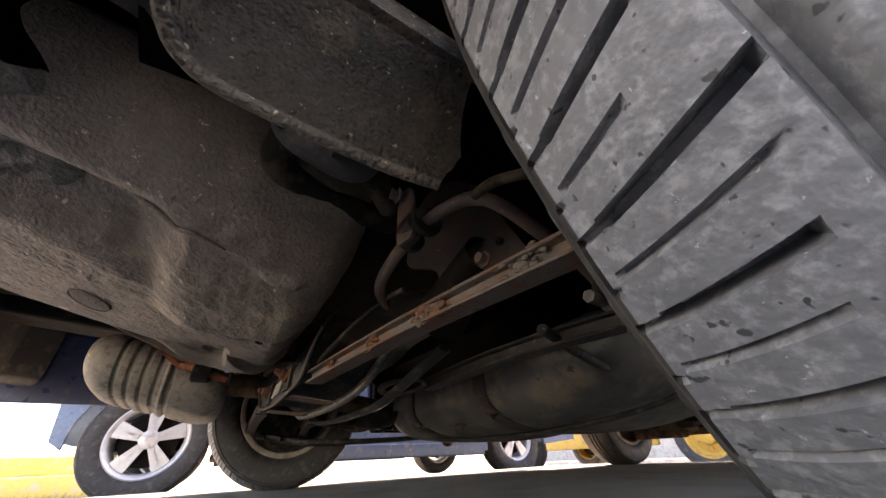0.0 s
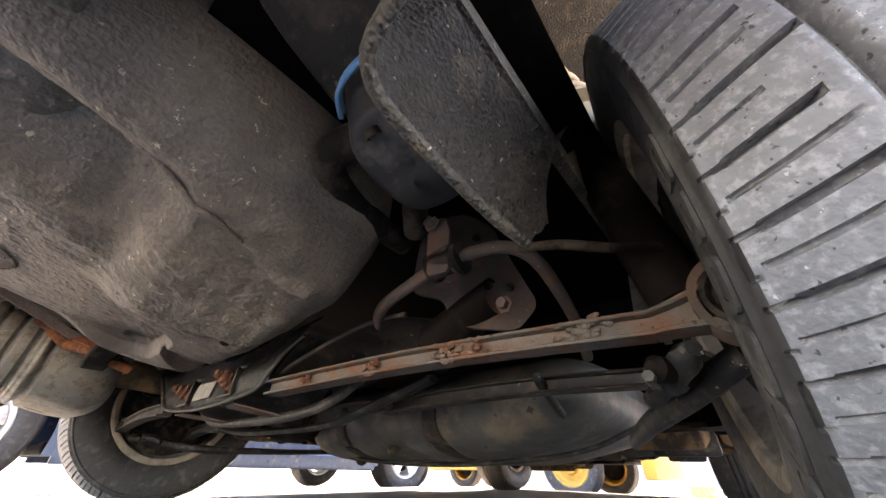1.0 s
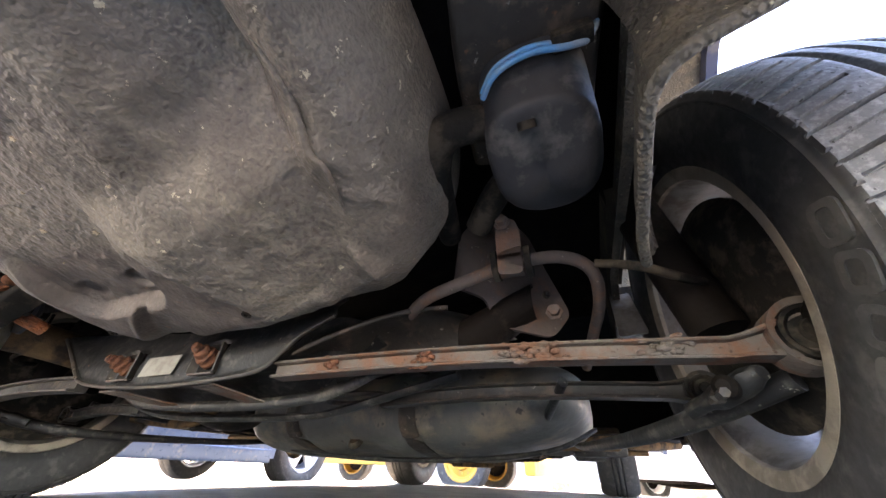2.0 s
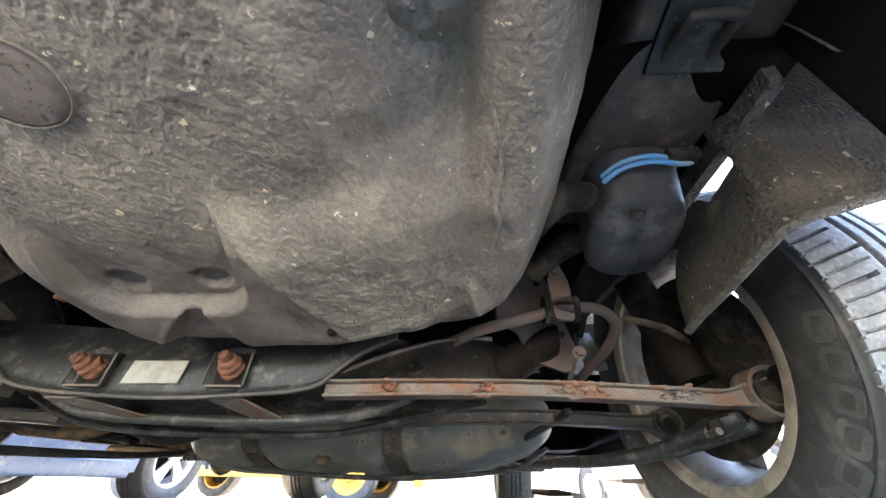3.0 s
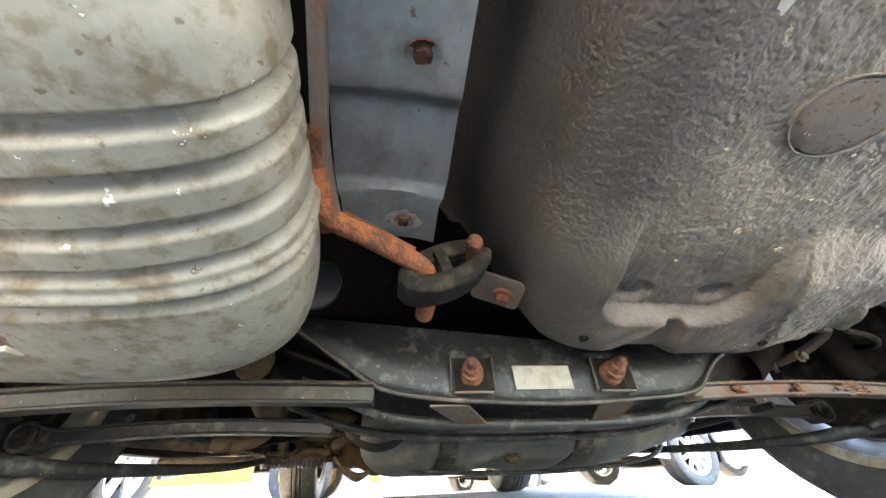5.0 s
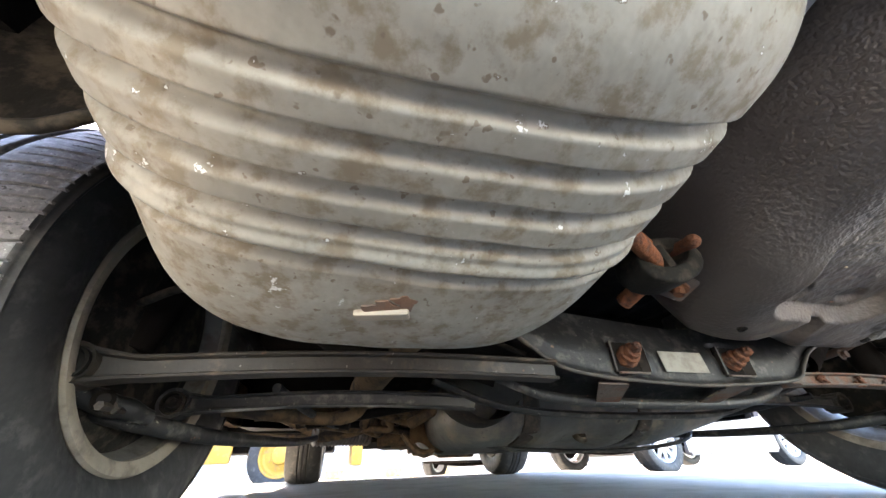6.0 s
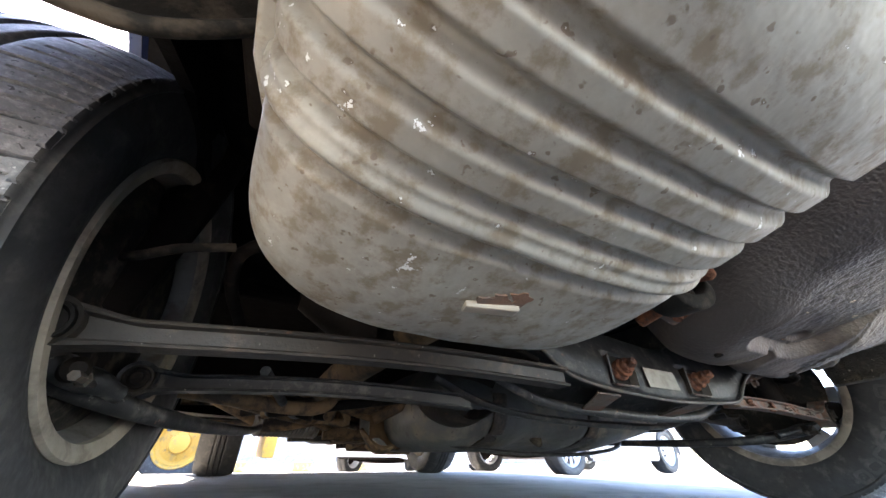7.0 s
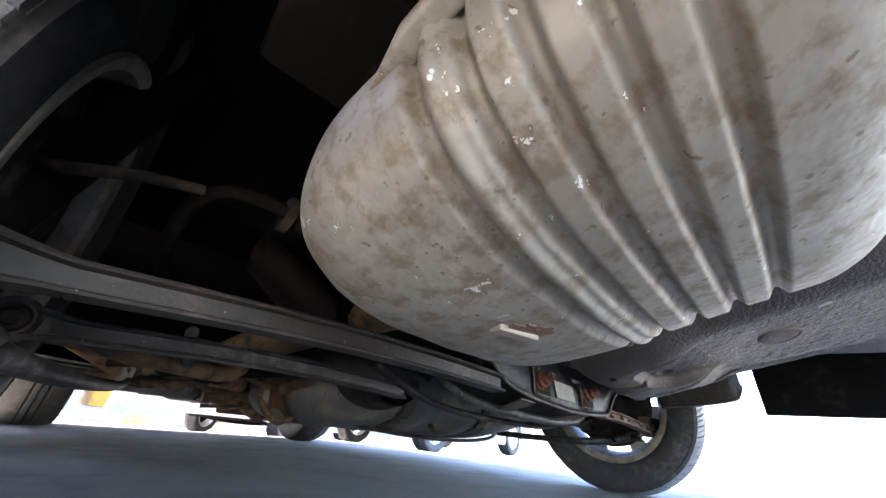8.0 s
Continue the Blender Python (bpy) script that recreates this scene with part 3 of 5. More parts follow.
def well_shape(u, v):
    a = 2 * math.pi * u
    c, s = math.cos(a), math.sin(a)
    p = (6.5 if c > 0 else 4.2) if s > 0 else 3.4 if c < 0 else 2.25
    k = (abs(c) ** p + abs(s) ** p) ** (-1 / p)
    rho = v / 0.72 if v < 0.72 else 1.0
    climb = max(0.0, (v - 0.64) / 0.36)
    grow = (0.80 * climb if c < 0 else 0.25 * (ease(climb, 0.0, 0.55) - 2.0 * ease(climb, 0.6, 1.0)) * 1.12) * abs(c) + (0.06 if s > 0 or c > 0 else 0.2) * abs(s) * climb
    out = rho + grow
    x, y = WX + (WA if c < 0 else 0.224) * k * c * out, WY + (WB + 0.012 * (s > 0)) * k * s * out
    z = well_floor(y) + (0.475 - well_floor(y)) * ease(climb, 0.0, 1.0)
    flat = 1 - ease(v, 0.60, 0.72)
    # stamped recess near the front edge, with a notch and two round dimples
    dx, dy = max(0.0, abs(x - 0.085) - 0.038), max(0.0, y + 0.277)
    inside = 1 - ease(math.hypot(dx, dy), 0.031, 0.040)
    apron = ease(y, -0.350, -0.285) * (1 - inside) * (1 - ease(x, 0.19, 0.30))
    reach = 0.010 + 0.75 * max(0.0, y + 0.238)           # channel that widens towards the front
    notch = (1 - ease(abs(x - 0.096 + 0.28 * (y + 0.238)), reach * 0.55, reach + 0.002)) * ease(y, -0.246, -0.232)
    z += 0.005 - 0.017 * apron * (1 - 0.62 * notch)
    z -= 0.0030 * (1 - ease(abs(x - 0.080 + 0.95 * (y + 0.238)), 0.002, 0.008)) * ease(y, -0.240, -0.225) * flat   # rolled edges
    z -= 0.0030 * (1 - ease(abs(x - 0.012), 0.003, 0.012)) * ease(y, -0.325, -0.295) * (1 - ease(y, -0.275, -0.255)) * flat
    if y > -0.335:                                 # lapped sheet
        z -= 0.0018 * ease(x - 0.162 - 0.49 * (y + 0.325), -0.0008, 0.0014) * ease(y, -0.335, -0.315)
    for px, py, pr in ((0.043, -0.262, 0.0185), (0.124, -0.264, 0.0165)):
        z += 0.0055 * (1 - ease(math.hypot((x - px) * 0.85, (y - py) * 1.35), pr - 0.006, pr)) * flat
    # swage on the right-hand shoulder
    z += 0.036 * ease(x, 0.222 - 0.25 * (y + 0.36), 0.300 - 0.25 * (y + 0.36)) * (1 - ease(y, -0.365, -0.300)) * flat
    # sloping right-hand flank with its weld bead
    z += 0.42 * max(0.0, x - 0.285) * flat
    z += (0.0016 * noise.noise(Vector((x * 25, y * 25, 0))) + 0.0012 * noise.noise(Vector((x * 70, y * 70, 5)))) * (0.5 + ease(x, 0.14, 0.22))
    # orange peel of the thick coating
    peel = ease(x, -0.02, 0.03) * (1 - apron * (1 - ease(x, 0.165, 0.185))) * (1 - 0.7 * ease(x, 0.20, 0.26) * ease(-y, 0.32, 0.38))
    z += 0.0009 * noise.noise(Vector((x * 165, y * 165, 1.5))) * peel
    # pale fold at the right-hand front corner
    fold = math.hypot(x - 0.347 - 0.2 * (y + 0.215), max(0.0, abs(y + 0.216) - 0.016))
    z -= 0.0065 * (1 - ease(fold, 0.001, 0.009))
    # crumpled coating round the right-hand front corner
    crease = abs(noise.noise(Vector((x * 34, y * 26, z * 30 + 9)))) + 0.5 * abs(noise.noise(Vector((x * 80, y * 60, z * 70))))
    z += 0.0042 * (crease - 0.3) * ease(x, 0.20, 0.30) * (1 - 0.6 * ease(-y, 0.36, 0.46))
    return (x, y, z)


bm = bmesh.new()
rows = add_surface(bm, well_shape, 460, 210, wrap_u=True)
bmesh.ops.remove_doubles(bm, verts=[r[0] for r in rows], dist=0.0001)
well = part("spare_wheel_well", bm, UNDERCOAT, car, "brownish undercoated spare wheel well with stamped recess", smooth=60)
bm = bmesh.new()
add_tube(bm, [(0.162 + 0.0060 * k + 0.002 * math.sin(k * 1.7), -0.325 + 0.0122 * k, well_floor(-0.325 + 0.0122 * k) + 0.005 - 0.0165 * ease(-0.325 + 0.0122 * k, -0.350, -0.285) * (1 - ease(0.162 + 0.0060 * k, 0.19, 0.30)) + 0.0008) for k in range(12)], 0.0010, sides=8, smooth=3)
part("seam_bead", bm, UNDERCOAT, well, "raised sealer bead", smooth=60)


def on_well(x, y, z):
    """The point of the well's skin nearest to a place."""
    best = min((((u / 160), v / 120) for u in range(-40, 41) for v in range(60, 119)), key=lambda p: (Vector(well_shape(*p)) - Vector((x, y, z))).length)
    return Vector(well_shape(*best))


bm = bmesh.new()
add_tube(bm, [on_well(*p) + Vector((0.001, -0.0005, -0.001)) for p in ((0.361, -0.387, 0.338), (0.362, -0.365, 0.315), (0.360, -0.345, 0.292), (0.355, -0.325, 0.270), (0.356, -0.300, 0.255), (0.352, -0.275, 0.245))], [0.0012, 0.0022, 0.0026, 0.003, 0.0024, 0.0012], sides=8, smooth=4)
part("weld_bead", bm, UNDERCOAT, well, "raised wavy weld bead", smooth=60)
tilt = Matrix.Rotation(math.atan(-0.24), 4, "X")
bm = bmesh.new()
add_revolve(bm, [(-0.0008, 0.0001), (-0.0010, 0.019), (0.0, 0.0265), (0.002, 0.0285), (0.002, 0.0001)], 48)
bmesh.ops.transform(bm, matrix=Matrix.Translation((0.090, -0.415, well_floor(-0.415) + 0.0035)) @ tilt @ Matrix.Diagonal((1.12, 0.82, 1, 1)) @ Matrix.Rotation(radians(-90), 4, "Y"), verts=bm.verts)
plug = part("drain_plug", bm, PLUG_RUBBER, well, "round brown rubber drain plug", smooth=40)
rng = random.Random(5)
for k in range(26):
    bm = bmesh.new()
    a, r = rng.uniform(0, 6.28), 0.025 * math.sqrt(rng.random())
    edge = [(rng.uniform(0.5, 1.0) * 0.0011 * math.cos(b), rng.uniform(0.5, 1.0) * 0.0006 * math.sin(b)) for b in [2 * math.pi * i / 8 for i in range(8)]]
    x, y = 0.090 + 1.12 * r * math.cos(a), -0.415 + 0.82 * r * math.sin(a)
    add_plate(bm, edge, 0.0006, Matrix.Translation((x, y, well_floor(y) + 0.0022)) @ tilt @ Matrix.Rotation(rng.uniform(-0.5, 0.5), 4, "Z"))
    part("rust_speck", bm, RUST, plug)
bm = bmesh.new()
add_revolve(bm, [(0.002, 0.0284), (-0.0008, 0.0286), (-0.0008, 0.0294), (0.002, 0.0297)], 48)
bmesh.ops.transform(bm, matrix=Matrix.Translation((0.090, -0.415, well_floor(-0.415) + 0.0035)) @ tilt @ Matrix.Diagonal((1.12, 0.82, 1, 1)) @ Matrix.Rotation(radians(-90), 4, "Y"), verts=bm.verts)
part("plug_seal", bm, UNDERCOAT, well, "raised sealing rim", smooth=40)
rng = random.Random(17)
for sx, sy, r in ((0.090, -0.332, 0.0042), (0.141, -0.317, 0.0040), (0.137, -0.423, 0.0022), (0.176, -0.391, 0.0030), (0.121, -0.395, 0.0020), (0.124, -0.362, 0.0022), (0.060, -0.300, 0.0018), (0.205, -0.345, 0.0022), (0.032, -0.390, 0.0020)):
    bm = bmesh.new()
    edge = [(f * r * math.cos(b), f * r * 0.7 * math.sin(b)) for f, b in [(rng.uniform(0.35, 1.0), 2 * math.pi * i / 13) for i in range(13)]]
    add_plate(bm, edge, 0.0010, Matrix.Translation((sx, sy, well_floor(sy) + 0.0038)) @ tilt)
    part("dried_spatter", bm, SPRING_TAN, well, "ochre dried spatter")
for hx, hy in ((0.015, -0.215), (0.215, -0.211)):
    bm = bmesh.new()
    add_revolve(bm, [(-0.002, 0.0022), (-0.002, 0.0046), (0.004, 0.0046), (0.004, 0.0022)], 16, closed=True)
    bmesh.ops.transform(bm, matrix=Matrix.Translation((hx, hy, well_floor(hy) - 0.008)) @ tilt @ Matrix.Rotation(radians(90), 4, "Y"), verts=bm.verts)
    part("drain_hole", bm, SHADED_STEEL, well, smooth=40)

# black sheet added between the well and the frame rail, standing for shade there
bm = bmesh.new()
add_surface(bm, lambda u, v: (0.352 + 0.25 * u, -0.372 + 0.30 * v, 0.388 + 0.012 * v + 0.004 * math.sin(u * 14)), 30, 20)
bmesh.ops.solidify(bm, geom=bm.faces[:], thickness=0.003)
part("boot_floor_side", bm, SHADED_FLOOR_PAINT, car, "black sheet standing for shade above the well's flank", smooth=60)

# black sheet added between wheel house and bumper to block side light
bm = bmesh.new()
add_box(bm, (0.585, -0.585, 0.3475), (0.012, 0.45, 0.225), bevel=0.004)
part("inner_wing", bm, SHADED_FLOOR_PAINT, car, "black sheet added to block light from the side")

# panel beside the well, towards the rear corner
bm = bmesh.new()


def corner_panel(u, v):
    y = -0.80 + 0.445 * v
    right = 0.421 + 0.20 * (-0.417 - y) if y < -0.417 else 0.421 - 0.70 * (y + 0.417)
    x = 0.255 + (right - 0.255) * u
    crease = abs(noise.noise(Vector((x * 40, y * 30, 4)))) + 0.5 * abs(noise.noise(Vector((x * 90, y * 80, 8))))
    z = 0.330 + 0.018 * ease(y, -0.43, -0.38) + 0.05 * ease(v, 0.96, 1.0) + 0.012 * ease(u, 0.92, 1.0) + 0.014 * (crease - 0.3) * ease(v, 0.6, 0.9)
    return (x, y, z)


add_surface(bm, corner_panel, 60, 110)
corner = part("corner_panel", bm, UNDERCOAT, car, "undercoated rear corner floor panel", smooth=60)
# near-black strip up the panel's right edge, put there as shade
bm = bmesh.new()


def corner_side(u, v):
    x, y, z = corner_panel(1.0, u)
    return (x + 0.012 * v, y, z + (FLOOR_Z - 0.004 - z) * v)


add_surface(bm, corner_side, 60, 6)
bmesh.ops.solidify(bm, geom=bm.faces[:], thickness=0.003)
part("panel_side", bm, SHADED_FLOOR_PAINT, corner, "black strip standing for shade beside the corner panel", smooth=60)
# ---- exhaust silencer ----
GROOVES = (-0.408, -0.387, -0.365, -0.343, -0.320)


def silencer_shape(u, v):
    """A flat oval can lying across the car, its rear end higher, with five grooves round it."""
    y = -0.468 + 0.260 * (0.5 - 0.5 * math.cos(math.pi * v)) if v < 1 else -0.208
    a = 2 * math.pi * u
    c, s = math.cos(a), math.sin(a)
    k = (abs(c) ** 2.7 + abs(s) ** 2.7) ** (-1 / 2.7)
    front = max(0.0, 1 - ((y + 0.300) / 0.0925) ** 2.8) ** (1 / 2.8) if y > -0.300 else 1.0
    back = math.sqrt(max(0.0, 1 - ((-0.424 - y) / 0.0445) ** 2)) if y < -0.424 else 1.0
    d = 0.0
    for g in GROOVES:
        fan = g + 0.05 * (g + 0.364) * c                # the grooves spread towards the inner side
        d = max(d, 0.0060 * (1 - ease(abs(y - fan), 0.0006, 0.0060)))
        d -= 0.0026 * (1 - ease(abs(y - fan + 0.0095), 0.0005, 0.0050))
    wide = (0.147 - d) * (0.46 + 0.54 * front) * (0.74 + 0.26 * back)
    high = (0.064 - d) * (0.30 + 0.70 * front) * (0.40 + 0.60 * back)
    if v >= 1.0 or v <= 0.0:
        wide = high = 0.0002
    dent = 0.0025 * noise.noise(Vector((c * 3, y * 14, s * 3)))
    return (-0.361 - 0.004 * ease(y, -0.32, -0.24) + wide * k * c, y, 0.254 - 0.23 * (y + 0.285) + (high + dent) * k * s)


bm = bmesh.new()
add_surface(bm, silencer_shape, 120, 380, wrap_u=True)
silencer = part("silencer", bm, ALUMINISED, car, "dusty ribbed aluminised exhaust silencer", smooth=75)
bm = bmesh.new()
add_plate(bm, rounded([(-0.285, 0.262), (-0.226, 0.248), (-0.212, 0.258), (-0.208, 0.280), (-0.218, 0.296), (-0.285, 0.300)], 0.012), 0.004, Matrix.Translation((0, -0.217, 0)) @ TO_FRONT)
part("end_flange", bm, COVER_PLASTIC, silencer, "dark rounded end flange", smooth=40)
for side in (-1,):
    bm = bmesh.new()
    add_sweep(bm, rounded([(-0.006, -0.004), (0.006, -0.004), (0.006, 0.004), (-0.006, 0.004)], 0.003), [(-0.356 + side * (0.154 - 0.05 * (k in (0, 8)) - 0.006 * (k == 7)), -0.475 + 0.025 * k, 0.30 - 0.00575 * k) for k in range(9)])
    part("seam_flange", bm, ALUMINISED, silencer, smooth=40)
bm = bmesh.new()
add_box(bm, (-0.373, -0.284, 0.1905), (0.032, 0.010, 0.005), bevel=0.0015, turn=Matrix.Rotation(radians(-14), 4, "Z"))
part("weld_tab", bm, RIM_LIP, silencer, "bright scraped metal tab")
rng = random.Random(31)
for k in range(7):
    bm = bmesh.new()
    edge = [(rng.uniform(0.4, 1.0) * 0.010 * math.cos(a), rng.uniform(0.4, 1.0) * 0.006 * math.sin(a)) for a in [2 * math.pi * i / 13 for i in range(13)]]
    x, y = -0.366 + rng.uniform(-0.022, 0.030), -0.288 - rng.uniform(0.000, 0.012)
    add_plate(bm, edge, 0.0012, Matrix.Translation((x, y, 0.1898 - 0.20 * (y + 0.285))) @ Matrix.Rotation(radians(-12), 4, "X"))
    part("rust_scab", bm, DUSTY_BROWN_STEEL, silencer)
bm = bmesh.new()
add_tube(bm, [(-0.305, -0.28, 0.262), (-0.305, -0.16, 0.262), (-0.33, 0.0, 0.25), (-0.36, 0.25, 0.225), (-0.34, 0.5, 0.205), (-0.22, 0.75, 0.19), (-0.12, 1.0, 0.185), (-0.08, 1.6, 0.185)], 0.026, sides=16)
part("exhaust_pipe", bm, BROWN_METAL, car, "brown dusty exhaust pipe", smooth=60)

# hanger of the silencer: flat rusty strap, bent rod, rubber ring
hanger = new("silencer_hanger")
hanger.parent = car
hanger.location = (0.004, 0.028, 0.012)
hanger["label"] = "rusty exhaust hanger with a rubber ring"
bm = bmesh.new()
add_sweep(bm, [(-0.0045, -0.007), (0.0045, -0.007), (0.0045, 0.007), (-0.0045, 0.007)], [(-0.212, -0.56, 0.375), (-0.214, -0.47, 0.338), (-0.219, -0.375, 0.300), (-0.2175, -0.352, 0.288), (-0.213, -0.320, 0.274)])
part("strap", bm, RUSTY_LINK, hanger, smooth=30)
bm = bmesh.new()
add_sweep(bm, rounded([(-0.0055, -0.010), (0.0055, -0.010), (0.0055, 0.010), (-0.0055, 0.010)], 0.003), [(-0.222, -0.382, 0.300), (-0.2215, -0.360, 0.289), (-0.217, -0.335, 0.274), (-0.213, -0.322, 0.266)])
part("bracket", bm, RUST, hanger, smooth=40)
bm = bmesh.new()
add_tube(bm, [(-0.222, -0.362, 0.284), (-0.218, -0.345, 0.272), (-0.210, -0.334, 0.264), (-0.185, -0.322, 0.259), (-0.148, -0.304, 0.249), (-0.140, -0.292, 0.243), (-0.138, -0.270, 0.236), (-0.139, -0.250, 0.231)], 0.0078, sides=14)
part("rod", bm, RUST_ORANGE, hanger, smooth=60)
bm = bmesh.new()
add_plate(bm, rounded([(-0.034, -0.006), (0.026, -0.008), (0.024, 0.015), (-0.022, 0.017), (-0.032, 0.010)], 0.005), 0.0035, Matrix.Translation((-0.176, -0.316, 0.266)) @ Matrix.Rotation(radians(22), 4, "Z") @ Matrix.Rotation(radians(14), 4, "Y") @ Matrix.Rotation(radians(40), 4, "X"))
part("gusset", bm, RUST_ORANGE, hanger)
bm = bmesh.new()
ring = [(-0.126 + 0.030 * math.cos(a), -0.290 + 0.008 * math.sin(a), 0.252 + 0.018 * math.sin(a) + 0.012 * math.cos(a)) for a in [2 * math.pi * k / 20 for k in range(21)]]
add_sweep(bm, rounded([(-0.0075, -0.015), (0.0075, -0.015), (0.0075, 0.015), (-0.0075, 0.015)], 0.004), ring, up=(0, 1, 0))
add_box(bm, (-0.127, -0.289, 0.252), (0.010, 0.028, 0.030), bevel=0.003, turn=Matrix.Rotation(radians(-22), 4, "Y"))
part("rubber_ring", bm, BLACK_RUBBER, hanger, "grimy rubber hanger ring", smooth=50)
bm = bmesh.new()
add_tube(bm, [(-0.105, -0.312, 0.266), (-0.100, -0.275, 0.272), (-0.095, -0.22, 0.285)], 0.006, sides=10)
made = bmesh.ops.create_uvsphere(bm, u_segments=12, v_segments=8, radius=0.0068)["verts"]
bmesh.ops.translate(bm, vec=(-0.105, -0.314, 0.266), verts=made)
part("pin", bm, RUST, hanger, smooth=60)
bm = bmesh.new()
add_plate(bm, rounded([(-0.024, -0.015), (0.024, -0.018), (0.026, 0.014), (-0.02, 0.018)], 0.005), 0.004, Matrix.Translation((-0.070, -0.248, 0.258)) @ Matrix.Rotation(radians(22), 4, "Y") @ Matrix.Rotation(radians(-18), 4, "X"))
body_bracket = part("body_bracket", bm, DUSTY_BROWN_STEEL, hanger)
bm = bmesh.new()
add_revolve(bm, [(-0.009, 0.0001), (-0.009, 0.005), (-0.003, 0.006), (-0.002, 0.010), (0.001, 0.010)], 10)
bmesh.ops.transform(bm, matrix=Matrix.Translation((-0.064, -0.252, 0.252)) @ Matrix.Rotation(radians(-68), 4, "Y"), verts=bm.verts)
part("bolt", bm, RUST, body_bracket, "rusty bolt", smooth=30)

# heat shield strip
bm = bmesh.new()


def shield(u, v):
    y = -0.66 + 0.415 * v
    x = -0.208 + 0.080 * u + 0.010 * (1 - ease(y, -0.30, -0.28)) * (u - 0.5) + 0.016 * ease(y, -0.270, -0.245) * (1 - u)
    z = 0.311 - 0.29 * (y + 0.266) + 0.012 * math.sin(math.pi * u) * 0.4
    z += 0.007 * ease(y, -0.366, -0.356) - 0.007 * ease(y, -0.296, -0.290)
    return (x, y, z)


rows = add_surface(bm, shield, 14, 110)
bmesh.ops.solidify(bm, geom=bm.faces[:], thickness=0.002)
heat_shield = part("heat_shield", bm, HEAT_SHIELD, car, "grey galvanised heat shield strip", smooth=40)
for bx, by, bz, br in ((-0.152, -0.387, 0.352, 0.011), (-0.157, -0.267, 0.311, 0.008)):
    bm = bmesh.new()
    add_revolve(bm, [(0.004, 0.0001), (0.004, br * 0.55), (0.0, br * 0.62), (-0.001, br), (0.003, br * 1.1)], 14)
    bmesh.ops.transform(bm, matrix=Matrix.Translation((bx, by, bz)) @ Matrix.Rotation(radians(90), 4, "Y") @ Matrix.Rotation(radians(10), 4, "Z"), verts=bm.verts)
    part("bolt", bm, RUST, heat_shield, "rusty bolt", smooth=30)
bm = bmesh.new()
rng = random.Random(23)
add_plate(bm, [(rng.uniform(0.008, 0.017) * math.cos(a), rng.uniform(0.008, 0.014) * math.sin(a)) for a in [2 * math.pi * i / 18 for i in range(18)]], 0.0008, Matrix.Translation((-0.157, -0.267, 0.3098)) @ Matrix.Rotation(radians(-18), 4, "X"))
part("scraped_patch", bm, BARE_STEEL, heat_shield)

# ---- rear crossmember with nuts and label ----
crossmember = new("crossmember")
crossmember.parent = car
crossmember["label"] = "black painted steel rear crossmember"
crossmember.location = (0, 0.028, 0.005)
lower = [(-0.275, 0.262), (-0.245, 0.243), (-0.207, 0.217), (-0.169, 0.193), (-0.12, 0.184), (-0.068, 0.180), (0.015, 0.177), (0.10, 0.180), (0.175, 0.187), (0.200, 0.204), (0.224, 0.223), (0.262, 0.239)]
bm = bmesh.new()


def face_shape(u, v):
    i = u * (len(lower) - 1)
    k = min(int(i), len(lower) - 2)
    f = i - k
    x, z0 = (lower[k][0] * (1 - f) + lower[k + 1][0] * f, lower[k][1] * (1 - f) + lower[k + 1][1] * f)
    z1 = 0.250 + 0.02 * abs(x - 0.02) / 0.25
    y = -0.171 + 0.016 * ease(v, 0.3, 1.0) - 0.004 * (1 - ease(v, 0.0, 0.06))
    for bx in (-0.076, 0.083):
        y += 0.006 * (1 - ease(max(abs(x - bx), abs(z0 + (z1 - z0) * v - 0.207) * 0.9), 0.019, 0.022))
    return (x, y, z0 + (z1 - z0) * v)


add_surface(bm, face_shape, 110, 22)
part("rear_plate", bm, BLACK_STEEL, crossmember, smooth=40)
bm = bmesh.new()
add_tube(bm, [(x, -0.174, z) for x, z in lower], 0.0026, sides=8, smooth=3)
part("plate_edge", bm, LINK_STEEL, crossmember, smooth=60)
bm = bmesh.new()


def pan_shape(u, v):
    i = u * (len(lower) - 1)
    k = min(int(i), len(lower) - 2)
    f = i - k
    x, z0 = (lower[k][0] * (1 - f) + lower[k + 1][0] * f, lower[k][1] * (1 - f) + lower[k + 1][1] * f)
    y = -0.169 + 0.075 * v
    return (x * (1 + 0.08 * v), y, z0 + 0.012 * math.sin(math.pi * v) - 0.010 * v)


add_surface(bm, pan_shape, 70, 14)
bmesh.ops.solidify(bm, geom=bm.faces[:], thickness=0.003)
part("lower_pan", bm, BLACK_STEEL, crossmember, smooth=40)
bm = bmesh.new()
add_tube(bm, [(-0.26, -0.092, 0.222), (-0.186, -0.095, 0.189), (-0.12, -0.097, 0.173), (0.04, -0.098, 0.167), (0.16, -0.097, 0.170), (0.235, -0.096, 0.183), (0.30, -0.092, 0.215)], 0.005, sides=8, squash=1.5)
part("front_flange", bm, BLACK_STEEL, crossmember, smooth=60)
bm = bmesh.new()
add_tube(bm, [(-0.28, -0.05, 0.20), (-0.20, -0.05, 0.172), (-0.10, -0.05, 0.160), (0.05, -0.05, 0.157), (0.17, -0.05, 0.160), (0.26, -0.05, 0.178), (0.36, -0.05, 0.20)], 0.010, sides=8, squash=0.5)
part("front_rail", bm, BLACK_STEEL, crossmember, smooth=60)
